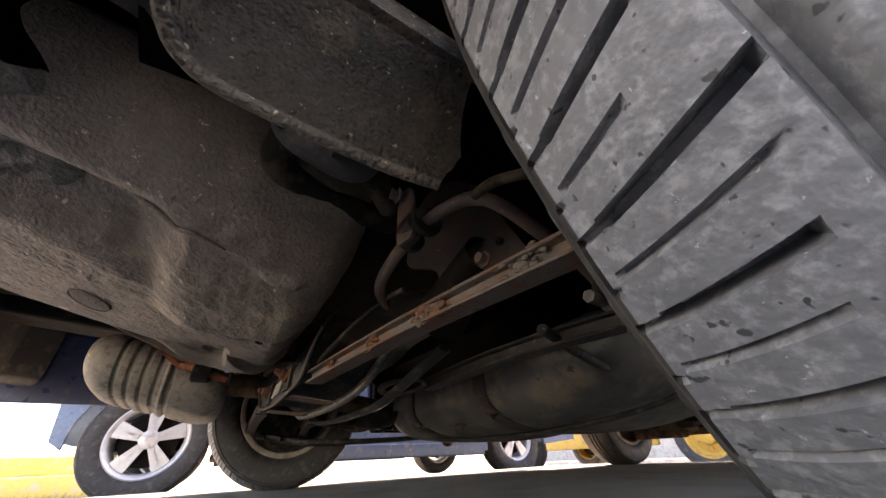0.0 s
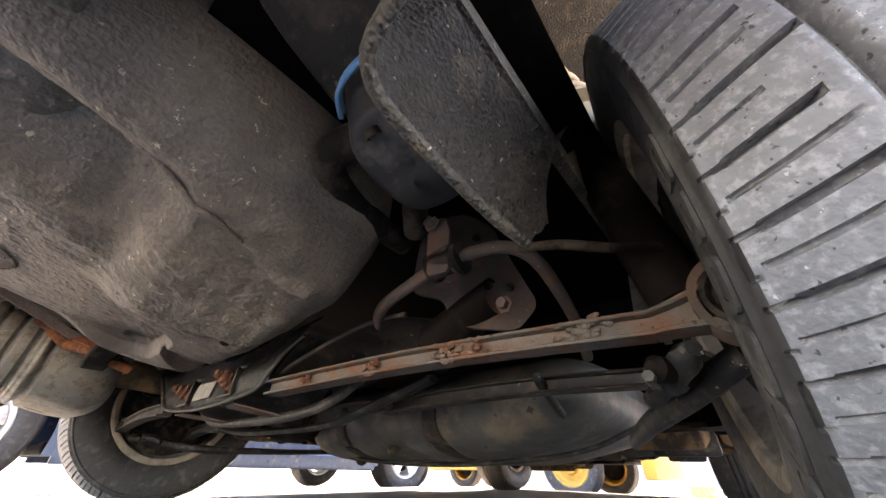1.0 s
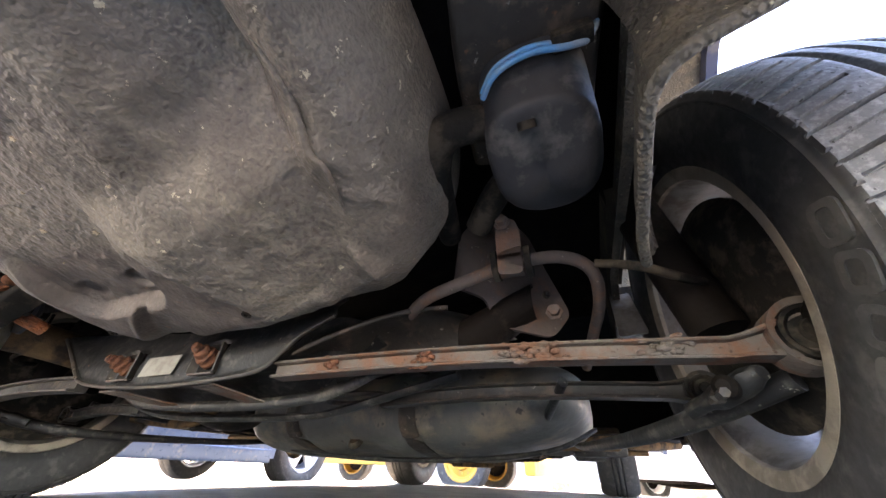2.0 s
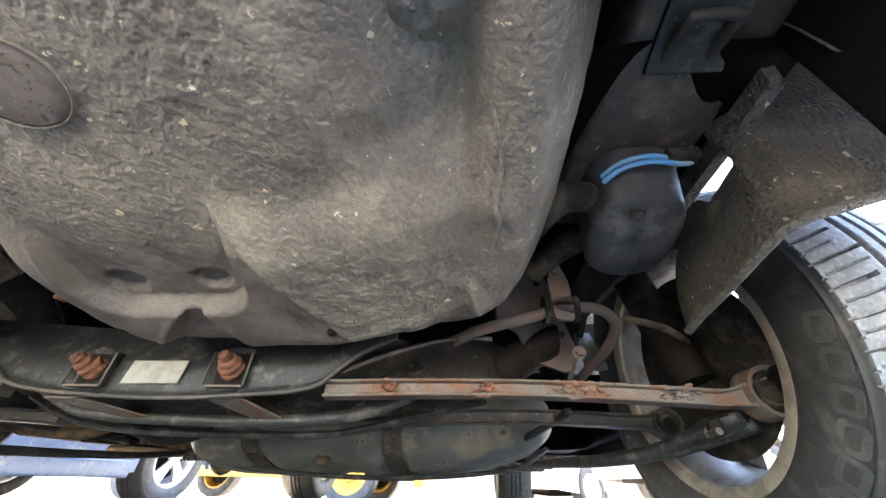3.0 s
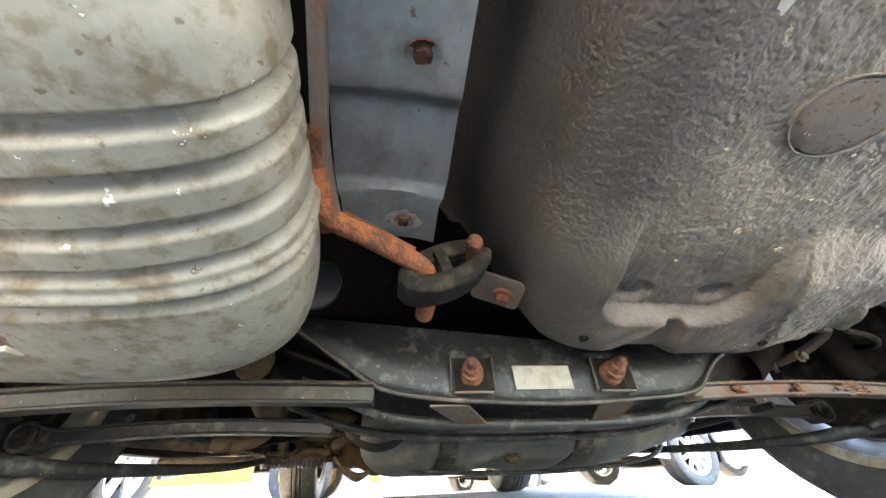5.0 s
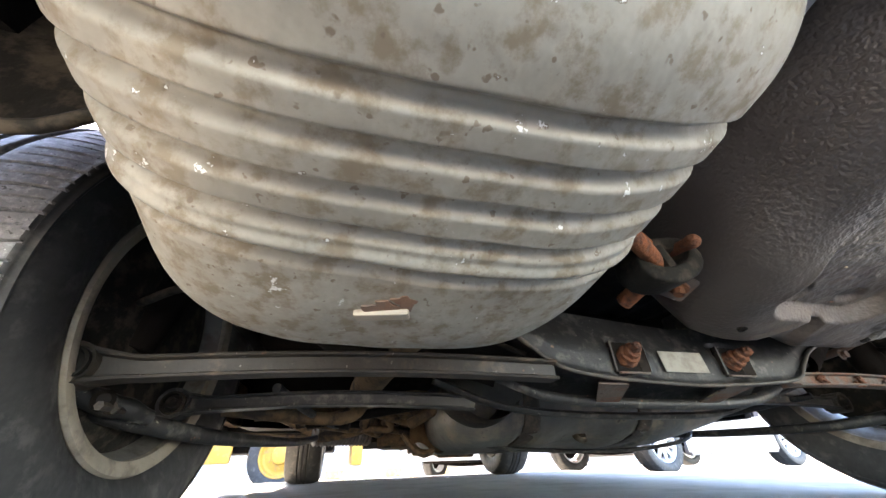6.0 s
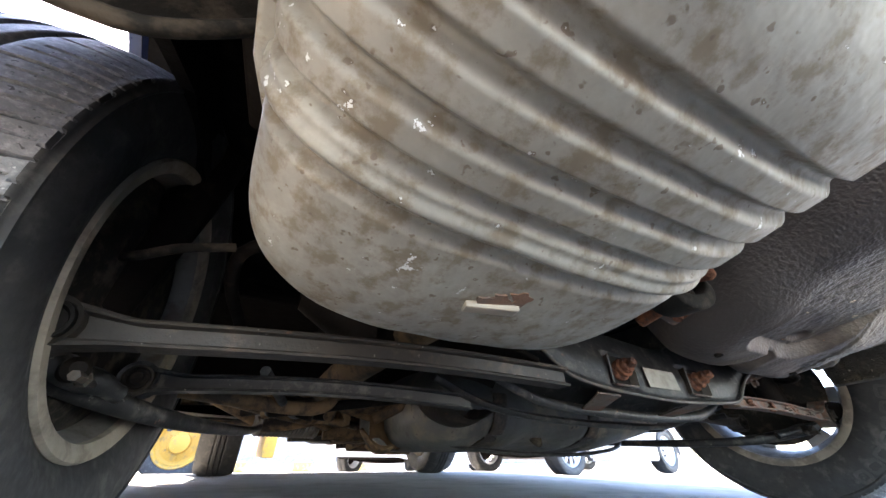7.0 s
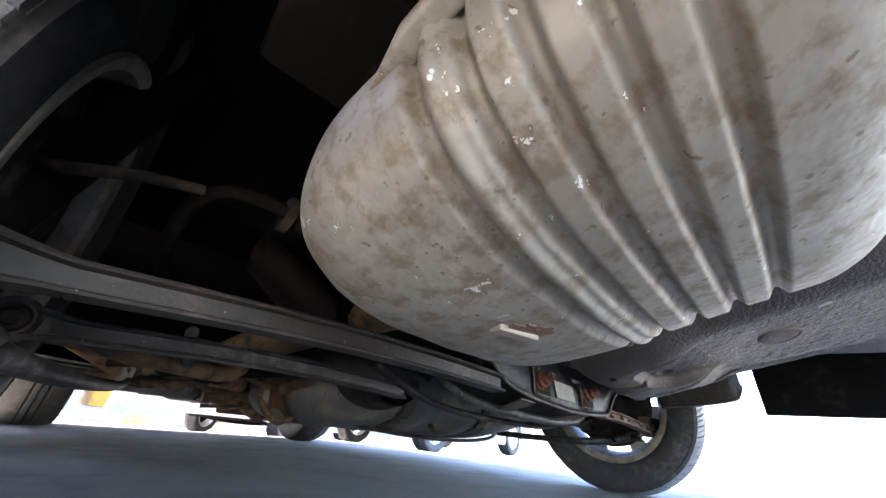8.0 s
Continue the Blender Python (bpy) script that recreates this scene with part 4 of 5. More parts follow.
for x, skew in ((-0.082, 0.020), (0.092, 0.010)):
    bm = bmesh.new()
    add_plate(bm, rounded([(-0.019 - skew, -0.034), (0.021 - skew, -0.034), (0.017 + skew, 0.034), (-0.017 + skew, 0.034)], 0.002), 0.0018, Matrix.Translation((x, -0.133, 0.1725)) @ Matrix.Rotation(radians(-8), 4, "X"))
    part("rusty_tab", bm, RUSTY_LINK, crossmember)
for bx, droop, turn in ((-0.076, 14, -10), (0.083, 18, 5)):
    # near-black pocket floor: the hollow's shade is in its colour
    bm = bmesh.new()
    add_box(bm, (0, 0, 0), (0.040, 0.003, 0.036), bevel=0.001)
    bmesh.ops.translate(bm, vec=(bx, -0.1655, 0.207), verts=bm.verts)
    part("washer_plate", bm, SHADED_STEEL, crossmember)
    for edge in (-1, 1):                           # turned-up sides of the pocket
        bm = bmesh.new()
        add_plate(bm, rounded([(-0.0055, -0.018), (0.004, -0.016), (0.0055, 0.016), (-0.0045, 0.018)], 0.002), 0.002, Matrix.Translation((bx + edge * 0.0205, -0.171, 0.207)) @ Matrix.Rotation(radians(90 + 24 * edge), 4, "Z") @ TO_FRONT)
        part("pocket_edge", bm, LINK_STEEL, crossmember, "scuffed turned-up steel edge")
    bm = bmesh.new()
    add_box(bm, (bx, -0.1745, 0.1885), (0.040, 0.004, 0.0022), bevel=0.0008)
    part("pocket_edge", bm, RUSTY_LINK, crossmember, "scuffed turned-up steel edge")
    bm = bmesh.new()
    add_revolve(bm, [(0.002, 0.0120), (-0.002, 0.0125), (-0.004, 0.0108), (-0.0065, 0.0102), (-0.008, 0.0116), (-0.0105, 0.0112), (-0.012, 0.0088), (-0.015, 0.0082), (-0.016, 0.0092), (-0.0185, 0.0084), (-0.020, 0.0060), (-0.023, 0.0056), (-0.024, 0.0062), (-0.026, 0.0050), (-0.0285, 0.0044), (-0.030, 0.0001)], 26)
    for v in bm.verts:
        v.co += 0.0011 * Vector((0.3 * noise.noise(v.co * 160), noise.noise(v.co * 170 + Vector((3, bx * 90, 0))), noise.noise(v.co * 170 + Vector((0, 5, bx * 90)))))
    bmesh.ops.transform(bm, matrix=Matrix.Translation((bx, -0.168, 0.207)) @ Matrix.Rotation(radians(90 + turn), 4, "Z") @ Matrix.Rotation(radians(droop), 4, "Y"), verts=bm.verts)
    part("nut", bm, RUST, crossmember, "heavily rusted nut and bolt end", smooth=25)
bm = bmesh.new()
add_box(bm, (0.0, -0.1735, 0.2030), (0.064, 0.0012, 0.025), bevel=0.0005, turn=Matrix.Rotation(radians(-8), 4, "X"))
part("paper_label", bm, STICKER, crossmember, "faded blank paper label")

FACE = Matrix.Translation((0.455, -0.060, 0)) @ Matrix.Rotation(radians(35), 4, "Z") @ Matrix.Translation((-0.455, 0.060, 0))
# stamped side arms of the crossmember, rising to the stabiliser brackets; the left one is coloured near-black for shade
for side in (1, -1):
    bm = bmesh.new()

    def wing_edge(u):
        return Vector((side * (0.200 + 0.168 * u), -0.156 + 0.045 * u, 0.207 + 0.052 * math.sin(u * math.pi / 2)))

    def wing(u, v):                                # stamped plate, hollowed between its two edges
        low = Vector((side * (0.210 + 0.225 * u), -0.080 + 0.025 * u, 0.187 + 0.050 * u))
        p = wing_edge(u).lerp(low, v)
        return (p.x, p.y + 0.012 * math.sin(math.pi * v), p.z + 0.010 * math.sin(math.pi * v) + 0.002 * math.sin(u * 17))
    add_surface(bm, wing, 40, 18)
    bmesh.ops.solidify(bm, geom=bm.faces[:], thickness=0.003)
    part("side_arm", bm, LINK_STEEL if side > 0 else SHADED_STEEL, crossmember, "dark stamped side plate", smooth=50)
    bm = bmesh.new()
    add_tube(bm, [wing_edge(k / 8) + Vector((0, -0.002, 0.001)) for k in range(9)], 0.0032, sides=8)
    part("arm_flange", bm, LINK_STEEL if side > 0 else SHADED_STEEL, crossmember, "worn rolled plate edge", smooth=60)
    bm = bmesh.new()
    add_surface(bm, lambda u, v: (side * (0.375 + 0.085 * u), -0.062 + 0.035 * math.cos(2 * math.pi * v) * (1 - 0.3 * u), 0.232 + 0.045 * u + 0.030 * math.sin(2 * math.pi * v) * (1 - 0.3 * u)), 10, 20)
    part("arm_socket", bm, SHADED_STEEL, crossmember, smooth=60)
    if side < 0:
        continue
    bm = bmesh.new()
    slot = [(0.205 + 0.046 * math.cos(a) * (1 + 0.1 * math.sin(a)), -0.028 + 0.030 * math.sin(a), 0.182 + 0.06 * (0.046 * math.cos(a))) for a in [2 * math.pi * k / 24 for k in range(25)]]
    add_tube(bm, slot, 0.006, sides=8, smooth=2, squash=0.6, caps=False)
    part("slot_rim", bm, LINK_STEEL, crossmember, "worn rolled rim of a slot", smooth=60)
    bm = bmesh.new()
    add_plate(bm, rounded([(0.359, 0.285), (0.366, 0.360), (0.395, 0.398), (0.428, 0.404), (0.462, 0.380), (0.483, 0.325), (0.508, 0.268), (0.480, 0.236), (0.405, 0.243), (0.400, 0.275)], 0.012), 0.005,
              FACE @ Matrix.Translation((0, -0.060, 0)) @ TO_FRONT)
    bracket = part("mount_plate", bm, DUSTY_BROWN_STEEL, crossmember, "dark steel mounting plate")
    for hx, hz in ((0.440, 0.363), (0.452, 0.292), (0.477, 0.290), (0.425, 0.268)):
        bm = bmesh.new()
        add_revolve(bm, [(0, 0.0001), (-0.003, 0.004), (0.001, 0.0055)], 12)
        bmesh.ops.transform(bm, matrix=FACE @ Matrix.Translation((hx, -0.0615, hz)) @ Matrix.Rotation(radians(90), 4, "Z"), verts=bm.verts)
        part("hole", bm, BLACK_RUBBER, bracket, smooth=60)

# stabiliser bar with clamps; the left copy has its shade in the colour
for side in (1, -1):
    bar = new("stabiliser_bar")
    bar.parent = car
    bm = bmesh.new()
    add_tube(bm, [(side * x, y, z) for x, y, z in ((0.29, -0.05, 0.258), (0.345, -0.105, 0.266), (0.400, -0.117, 0.277), (0.451, -0.112, 0.292), (0.490, -0.100, 0.300), (0.516, -0.088, 0.297), (0.530, -0.068, 0.286), (0.530, -0.02, 0.272), (0.520, 0.05, 0.262), (0.505, 0.12, 0.240))], 0.0068, sides=14)
    part("bar", bm, DUSTY_BROWN_STEEL if side > 0 else SHADED_STEEL, bar, "dusty grey stabiliser bar" if side > 0 else "stabiliser bar darkened for shade", smooth=60)
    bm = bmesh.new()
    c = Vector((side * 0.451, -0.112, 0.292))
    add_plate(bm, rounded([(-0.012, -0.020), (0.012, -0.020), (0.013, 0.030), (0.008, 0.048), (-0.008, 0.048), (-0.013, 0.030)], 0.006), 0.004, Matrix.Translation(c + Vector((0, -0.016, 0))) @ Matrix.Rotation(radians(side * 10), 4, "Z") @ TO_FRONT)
    clamp = part("clamp", bm, DUSTY_BROWN_STEEL if side > 0 else SHADED_STEEL, bar, "steel clamp", smooth=30)
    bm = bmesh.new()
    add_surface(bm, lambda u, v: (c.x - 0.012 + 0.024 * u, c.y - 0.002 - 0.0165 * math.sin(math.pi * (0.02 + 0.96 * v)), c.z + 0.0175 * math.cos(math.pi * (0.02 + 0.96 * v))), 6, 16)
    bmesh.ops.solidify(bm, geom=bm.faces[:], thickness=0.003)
    part("saddle", bm, DUSTY_BROWN_STEEL if side > 0 else SHADED_STEEL, clamp, smooth=50)
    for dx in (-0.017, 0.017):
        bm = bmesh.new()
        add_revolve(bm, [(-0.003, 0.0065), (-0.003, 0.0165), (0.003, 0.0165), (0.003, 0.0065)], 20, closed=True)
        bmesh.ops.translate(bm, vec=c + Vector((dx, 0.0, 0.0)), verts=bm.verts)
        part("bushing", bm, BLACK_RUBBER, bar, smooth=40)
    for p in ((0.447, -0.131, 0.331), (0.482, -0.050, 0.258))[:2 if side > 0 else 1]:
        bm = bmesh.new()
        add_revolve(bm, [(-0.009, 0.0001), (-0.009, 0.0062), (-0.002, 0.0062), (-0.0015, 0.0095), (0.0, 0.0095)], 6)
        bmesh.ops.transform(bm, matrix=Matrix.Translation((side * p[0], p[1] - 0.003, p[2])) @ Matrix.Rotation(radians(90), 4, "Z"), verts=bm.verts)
        part("bolt", bm, DUSTY_BROWN_STEEL if side > 0 else SHADED_STEEL, bar)

# ---- lateral links, hub carriers, trailing arms ----
CHANNEL = [(-0.010, -0.011), (0.012, -0.011), (0.013, -0.009), (0.012, -0.0075), (0.0045, -0.0065), (0.0045, 0.0065), (0.012, 0.0075), (0.013, 0.009), (0.012, 0.011), (-0.010, 0.011)]


def link(name, inner, outer, eye_at, material, scale, rusty, bow=0.0, eye=1.0):
    arm = new(name)
    arm.parent = car
    bm = bmesh.new()
    a, b = Vector(inner), Vector(outer)
    pts = [a + (b - a) * (k / 12) + Vector((0, bow * math.sin(math.pi * k / 12), 0.006 * math.sin(math.pi * k / 12))) for k in range(13)]
    flip = 1 if b.x > a.x else -1
    add_sweep(bm, [(flip * u, v * scale) for u, v in CHANNEL], pts)
    part("channel", bm, material, arm, "flaking rusty steel channel" if rusty else "dusty steel channel", smooth=30)
    if rusty:
        r2 = random.Random(7)
        for at, spread, count in ((0.17, 0.010, 14), (0.40, 0.012, 20), (0.64, 0.030, 70), (0.90, 0.020, 32)):
            bm = bmesh.new()
            for _ in range(count):
                along = at + r2.gauss(0, spread)
                p = a + (b - a) * along + Vector((0, bow * math.sin(math.pi * along) - 0.0075 + r2.uniform(-0.003, 0.001), 0.005 + r2.uniform(-0.010, 0.011) * scale))
                made = bmesh.ops.create_icosphere(bm, subdivisions=1, radius=r2.uniform(0.0018, 0.0045))["verts"]
                bmesh.ops.scale(bm, vec=(1.3, 0.8, 0.8), verts=made)
                bmesh.ops.translate(bm, vec=p, verts=made)
            part("rust_crust", bm, RUST if at < 0.5 else RUSTY_LINK, arm, "blistered rust", smooth=60)
    e = Vector(eye_at)
    bm = bmesh.new()
    rings = []
    for k in range(9):
        t = k / 8
        p, grow = b.lerp(e + (e - b).normalized() * 0.012, t), 1 + 0.75 * eye * ease(t, 0.0, 0.85)
        rings.append([bm.verts.new(p + Vector((0, -flip * flip * u, v * scale * grow))) for u, v in CHANNEL])
    for p, q in zip(rings, rings[1:]):
        for k in range(len(CHANNEL)):
            bm.faces.new((p[k], p[(k + 1) % len(CHANNEL)], q[(k + 1) % len(CHANNEL)], q[k]))
    bm.faces.new(rings[0][::-1])
    bm.faces.new(rings[-1])
    part("flared_end", bm, material, arm, smooth=30)
    bm = bmesh.new()
    add_revolve(bm, [(-0.020, 0.0001), (-0.020, 0.0065), (-0.014, 0.0075), (-0.012, 0.0115), (-0.016, 0.014), (-0.016, 0.0165), (0.02, 0.0165), (0.022, 0.0001)], 28)
    bmesh.ops.transform(bm, matrix=Matrix.Translation(e) @ Matrix.Rotation(radians(90), 4, "Z") @ Matrix.Diagonal((1, eye, eye, 1)), verts=bm.verts)
    ring_bm = bmesh.new()
    add_revolve(ring_bm, [(-0.013, 0.0175), (-0.015, 0.0215), (0.015, 0.0215), (0.013, 0.0175)], 32, closed=True)
    bmesh.ops.transform(ring_bm, matrix=Matrix.Translation(e) @ Matrix.Rotation(radians(90), 4, "Z") @ Matrix.Diagonal((1, eye, eye, 1)), verts=ring_bm.verts)
    part("eye", ring_bm, material, arm, smooth=35)
    part("bush", bm, BLACK_RUBBER, arm, "black rubber bush", smooth=35)


link("lateral_link", (0.186, -0.128, 0.194), (0.610, -0.086, 0.196), (0.662, -0.086, 0.203), RUSTY_LINK, 0.76, True, bow=0.004, eye=1.25)
link("lateral_link", (-0.175, -0.138, 0.194), (-0.565, -0.106, 0.193), (-0.616, -0.102, 0.195), LINK_STEEL, 0.90, False, eye=0.85)
link("lateral_link", (0.225, 0.036, 0.189), (0.580, 0.066, 0.194), (0.622, 0.070, 0.194), LINK_STEEL, 0.82, False, eye=0.9)
link("lateral_link", (-0.225, -0.018, 0.178), (-0.545, 0.040, 0.183), (-0.590, 0.050, 0.184), BLACK_STEEL, 0.78, False, eye=0.8)

for side in (1, -1):
    arm = new("trailing_arm")
    arm.parent = car
    bm = bmesh.new()
    add_tube(bm, [(side * x, y, z) for x, y, z in ((0.655, -0.06, 0.178), (0.61, -0.01, 0.163), (0.565, 0.06, 0.152), (0.52, 0.20, 0.150), (0.47, 0.42, 0.158), (0.44, 0.60, 0.18))], [0.008, 0.009, 0.008, 0.007, 0.006, 0.006], sides=12, squash=1.2)
    part("rod", bm, BLACK_STEEL, arm, "dusty curved trailing arm", smooth=60)
    bm = bmesh.new()
    add_tube(bm, [(side * x, y, z) for x, y, z in ((0.475, 0.02, 0.200), (0.44, 0.16, 0.185), (0.41, 0.30, 0.180), (0.39, 0.36, 0.185))], 0.006, sides=8)
    part("brake_line_guard", bm, BLACK_STEEL, arm, smooth=60)
    carrier = new("hub_carrier")
    carrier.parent = car
    bm = bmesh.new()
    add_tube(bm, [(side * x, y, z) for x, y, z in ((0.672, -0.128, 0.205), (0.676, -0.09, 0.212), (0.682, -0.045, 0.225), (0.686, 0.0, 0.262), (0.680, 0.02, 0.32), (0.66, 0.02, 0.37))], [0.014, 0.017, 0.026, 0.036, 0.026, 0.016], sides=12, squash=1.2)
    part("casting", bm, SHADED_STEEL, carrier, "dark dusty cast hub carrier", smooth=50)
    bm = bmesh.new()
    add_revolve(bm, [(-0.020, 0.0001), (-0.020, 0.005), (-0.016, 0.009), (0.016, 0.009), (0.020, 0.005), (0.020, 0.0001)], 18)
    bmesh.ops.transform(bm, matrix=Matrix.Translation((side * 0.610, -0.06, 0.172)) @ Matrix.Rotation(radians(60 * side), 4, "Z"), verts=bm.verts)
    part("joint", bm, SHADED_STEEL, carrier, smooth=35)
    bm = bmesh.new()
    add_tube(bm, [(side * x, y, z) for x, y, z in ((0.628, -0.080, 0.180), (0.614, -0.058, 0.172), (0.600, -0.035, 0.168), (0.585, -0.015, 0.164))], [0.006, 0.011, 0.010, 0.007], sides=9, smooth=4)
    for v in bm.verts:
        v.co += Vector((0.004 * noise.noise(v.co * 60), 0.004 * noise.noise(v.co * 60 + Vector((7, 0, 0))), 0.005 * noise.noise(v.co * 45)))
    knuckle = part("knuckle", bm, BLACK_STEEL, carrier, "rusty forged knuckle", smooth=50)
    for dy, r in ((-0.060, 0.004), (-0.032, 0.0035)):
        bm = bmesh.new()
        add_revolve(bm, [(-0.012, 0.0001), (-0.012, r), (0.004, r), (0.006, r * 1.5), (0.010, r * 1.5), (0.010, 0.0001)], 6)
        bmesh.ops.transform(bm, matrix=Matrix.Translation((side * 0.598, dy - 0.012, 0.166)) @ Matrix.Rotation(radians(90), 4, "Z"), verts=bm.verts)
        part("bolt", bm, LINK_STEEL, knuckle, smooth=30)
    # strut with its coil spring: lit tan copy on the right, shaded dark copy on the left
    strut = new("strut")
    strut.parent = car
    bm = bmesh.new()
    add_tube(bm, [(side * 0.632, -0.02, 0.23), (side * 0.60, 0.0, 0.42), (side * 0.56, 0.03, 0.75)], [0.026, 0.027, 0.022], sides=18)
    part("damper", bm, SHADED_STEEL, strut, smooth=60)
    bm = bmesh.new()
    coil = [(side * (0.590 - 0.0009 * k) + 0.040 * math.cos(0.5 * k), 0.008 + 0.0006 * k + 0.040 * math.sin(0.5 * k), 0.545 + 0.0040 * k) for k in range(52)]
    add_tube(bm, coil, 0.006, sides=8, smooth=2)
    part("coil_spring", bm, SPRING_TAN if side > 0 else SHADED_STEEL, strut, "dusty tan coil spring" if side > 0 else "coil spring darkened for shade", smooth=60)
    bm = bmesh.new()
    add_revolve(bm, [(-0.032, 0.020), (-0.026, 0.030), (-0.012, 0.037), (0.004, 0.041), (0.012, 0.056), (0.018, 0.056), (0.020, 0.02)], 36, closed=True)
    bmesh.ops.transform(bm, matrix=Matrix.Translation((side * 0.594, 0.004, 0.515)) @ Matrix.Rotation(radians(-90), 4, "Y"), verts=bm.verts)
    seat = part("spring_seat", bm, SPRING_TAN if side > 0 else SHADED_STEEL, strut, smooth=40)
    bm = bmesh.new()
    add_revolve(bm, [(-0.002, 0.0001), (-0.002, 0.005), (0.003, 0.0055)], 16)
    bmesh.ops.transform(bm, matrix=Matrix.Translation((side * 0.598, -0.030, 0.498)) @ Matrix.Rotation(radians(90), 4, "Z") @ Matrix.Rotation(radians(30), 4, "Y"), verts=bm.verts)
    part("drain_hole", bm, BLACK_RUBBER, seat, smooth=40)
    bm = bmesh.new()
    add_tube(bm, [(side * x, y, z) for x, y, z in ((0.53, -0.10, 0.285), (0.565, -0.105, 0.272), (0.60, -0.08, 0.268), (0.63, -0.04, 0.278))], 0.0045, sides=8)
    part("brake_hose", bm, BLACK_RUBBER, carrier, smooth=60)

# pale plate added to stand for a bright gap beyond the hub
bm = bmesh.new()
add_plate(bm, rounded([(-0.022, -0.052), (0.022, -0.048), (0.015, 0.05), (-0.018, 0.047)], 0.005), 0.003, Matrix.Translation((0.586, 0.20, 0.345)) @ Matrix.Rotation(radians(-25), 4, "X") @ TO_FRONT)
part("pale_bracket", bm, BARE_STEEL, car, "pale plate standing for a bright gap", smooth=30)

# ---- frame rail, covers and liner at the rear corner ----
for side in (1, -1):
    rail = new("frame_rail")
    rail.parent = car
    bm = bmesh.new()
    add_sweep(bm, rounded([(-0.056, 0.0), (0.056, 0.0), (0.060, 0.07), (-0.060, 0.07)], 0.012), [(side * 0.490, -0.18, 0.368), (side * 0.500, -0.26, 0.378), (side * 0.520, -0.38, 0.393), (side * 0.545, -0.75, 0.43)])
    # the left rail's shade is put into its near-black steel
    part("box_section", bm, LINK_STEEL if side > 0 else SHADED_STEEL, rail, "dusty black box-section rail", smooth=40)
    bm = bmesh.new()
    add_tube(bm, [(side * 0.494, -0.350, 0.392), (side * 0.494, -0.386, 0.378), (side * 0.498, -0.392, 0.376), (side * 0.522, -0.392, 0.376), (side * 0.527, -0.386, 0.378), (side * 0.527, -0.350, 0.392)], 0.0042, sides=8)
    part("towing_eye", bm, LINK_STEEL, rail, smooth=60)
    bm = bmesh.new()
    add_box(bm, (side * 0.512, -0.372, 0.390), (0.06, 0.05, 0.006), bevel=0.002, turn=Matrix.Rotation(radians(-6), 4, "X"))
    part("eye_plate", bm, BLACK_STEEL, rail)
    if side < 0:
        continue
    bm = bmesh.new()

    def cover(u, v):
        a = 2 * math.pi * u
        c, s = math.cos(a), math.sin(a)
        k = (abs(c) ** 3 + abs(s) ** 3) ** (-1 / 3)
        low = math.sqrt(max(0.0, 1 - (1 - min(1.0, v / 0.22)) ** 2))
        r = 0.25 + 0.75 * low if v > 0 else 0.0
        return (side * (0.502 + 0.043 * k * c * r), -0.218 - 0.02 * v + 0.046 * k * s * r, 0.292 + 0.085 * v + 0.03 * (1 - s) * (1 - v) * 0.4)
    add_surface(bm, cover, 40, 26, wrap_u=True)
    cover_ob = part("rail_cover", bm, COVER_PLASTIC, rail, "black plastic rail end cover", smooth=60)
    bm = bmesh.new()
    add_revolve(bm, [(-0.0035, 0.0001), (-0.004, 0.0065), (0.002, 0.0068)], 16)
    bmesh.ops.transform(bm, matrix=Matrix.Translation((side * 0.494, -0.256, 0.318)) @ Matrix.Rotation(radians(90), 4, "Z") @ Matrix.Rotation(radians(40), 4, "Y"), verts=bm.verts)
    part("drain_hole", bm, BLACK_RUBBER, cover_ob, smooth=60)
    bm = bmesh.new()
    add_tube(bm, [(side * x, y, z) for x, y, z in ((0.478, -0.238, 0.350), (0.450, -0.250, 0.348), (0.425, -0.252, 0.340), (0.408, -0.228, 0.334), (0.396, -0.180, 0.336), (0.380, -0.11, 0.345))], [0.014, 0.0155, 0.016, 0.016, 0.015, 0.013], sides=14)
    part("pipe_elbow", bm, BLACK_RUBBER, rail, "dark filler hose", smooth=60)
    bm = bmesh.new()
    add_tube(bm, [(side * x, y, z) for x, y, z in ((0.42, -0.13, 0.335), (0.45, -0.165, 0.345), (0.48, -0.19, 0.350))], 0.014, sides=12)
    part("pipe_stub", bm, BLACK_RUBBER, rail, smooth=60)
    if side > 0:
        for k, dz in enumerate((-0.008, -0.001)):
            bm = bmesh.new()
            add_tube(bm, [(0.466, -0.270, 0.354 + dz), (0.480, -0.284, 0.357 + dz), (0.505, -0.288, 0.360 + dz), (0.534, -0.282, 0.362 + dz), (0.548 + 0.004 * k, -0.278, 0.376 + dz), (0.552 + 0.006 * k, -0.27, 0.43)], 0.0024, sides=10)
            part("cable", bm, BLUE_CABLE, rail, "bright blue cable", smooth=60)
        bm = bmesh.new()
        add_box(bm, (0.534, -0.284, 0.362), (0.028, 0.014, 0.012), bevel=0.003)
        part("cable_clip", bm, BLACK_RUBBER, rail)

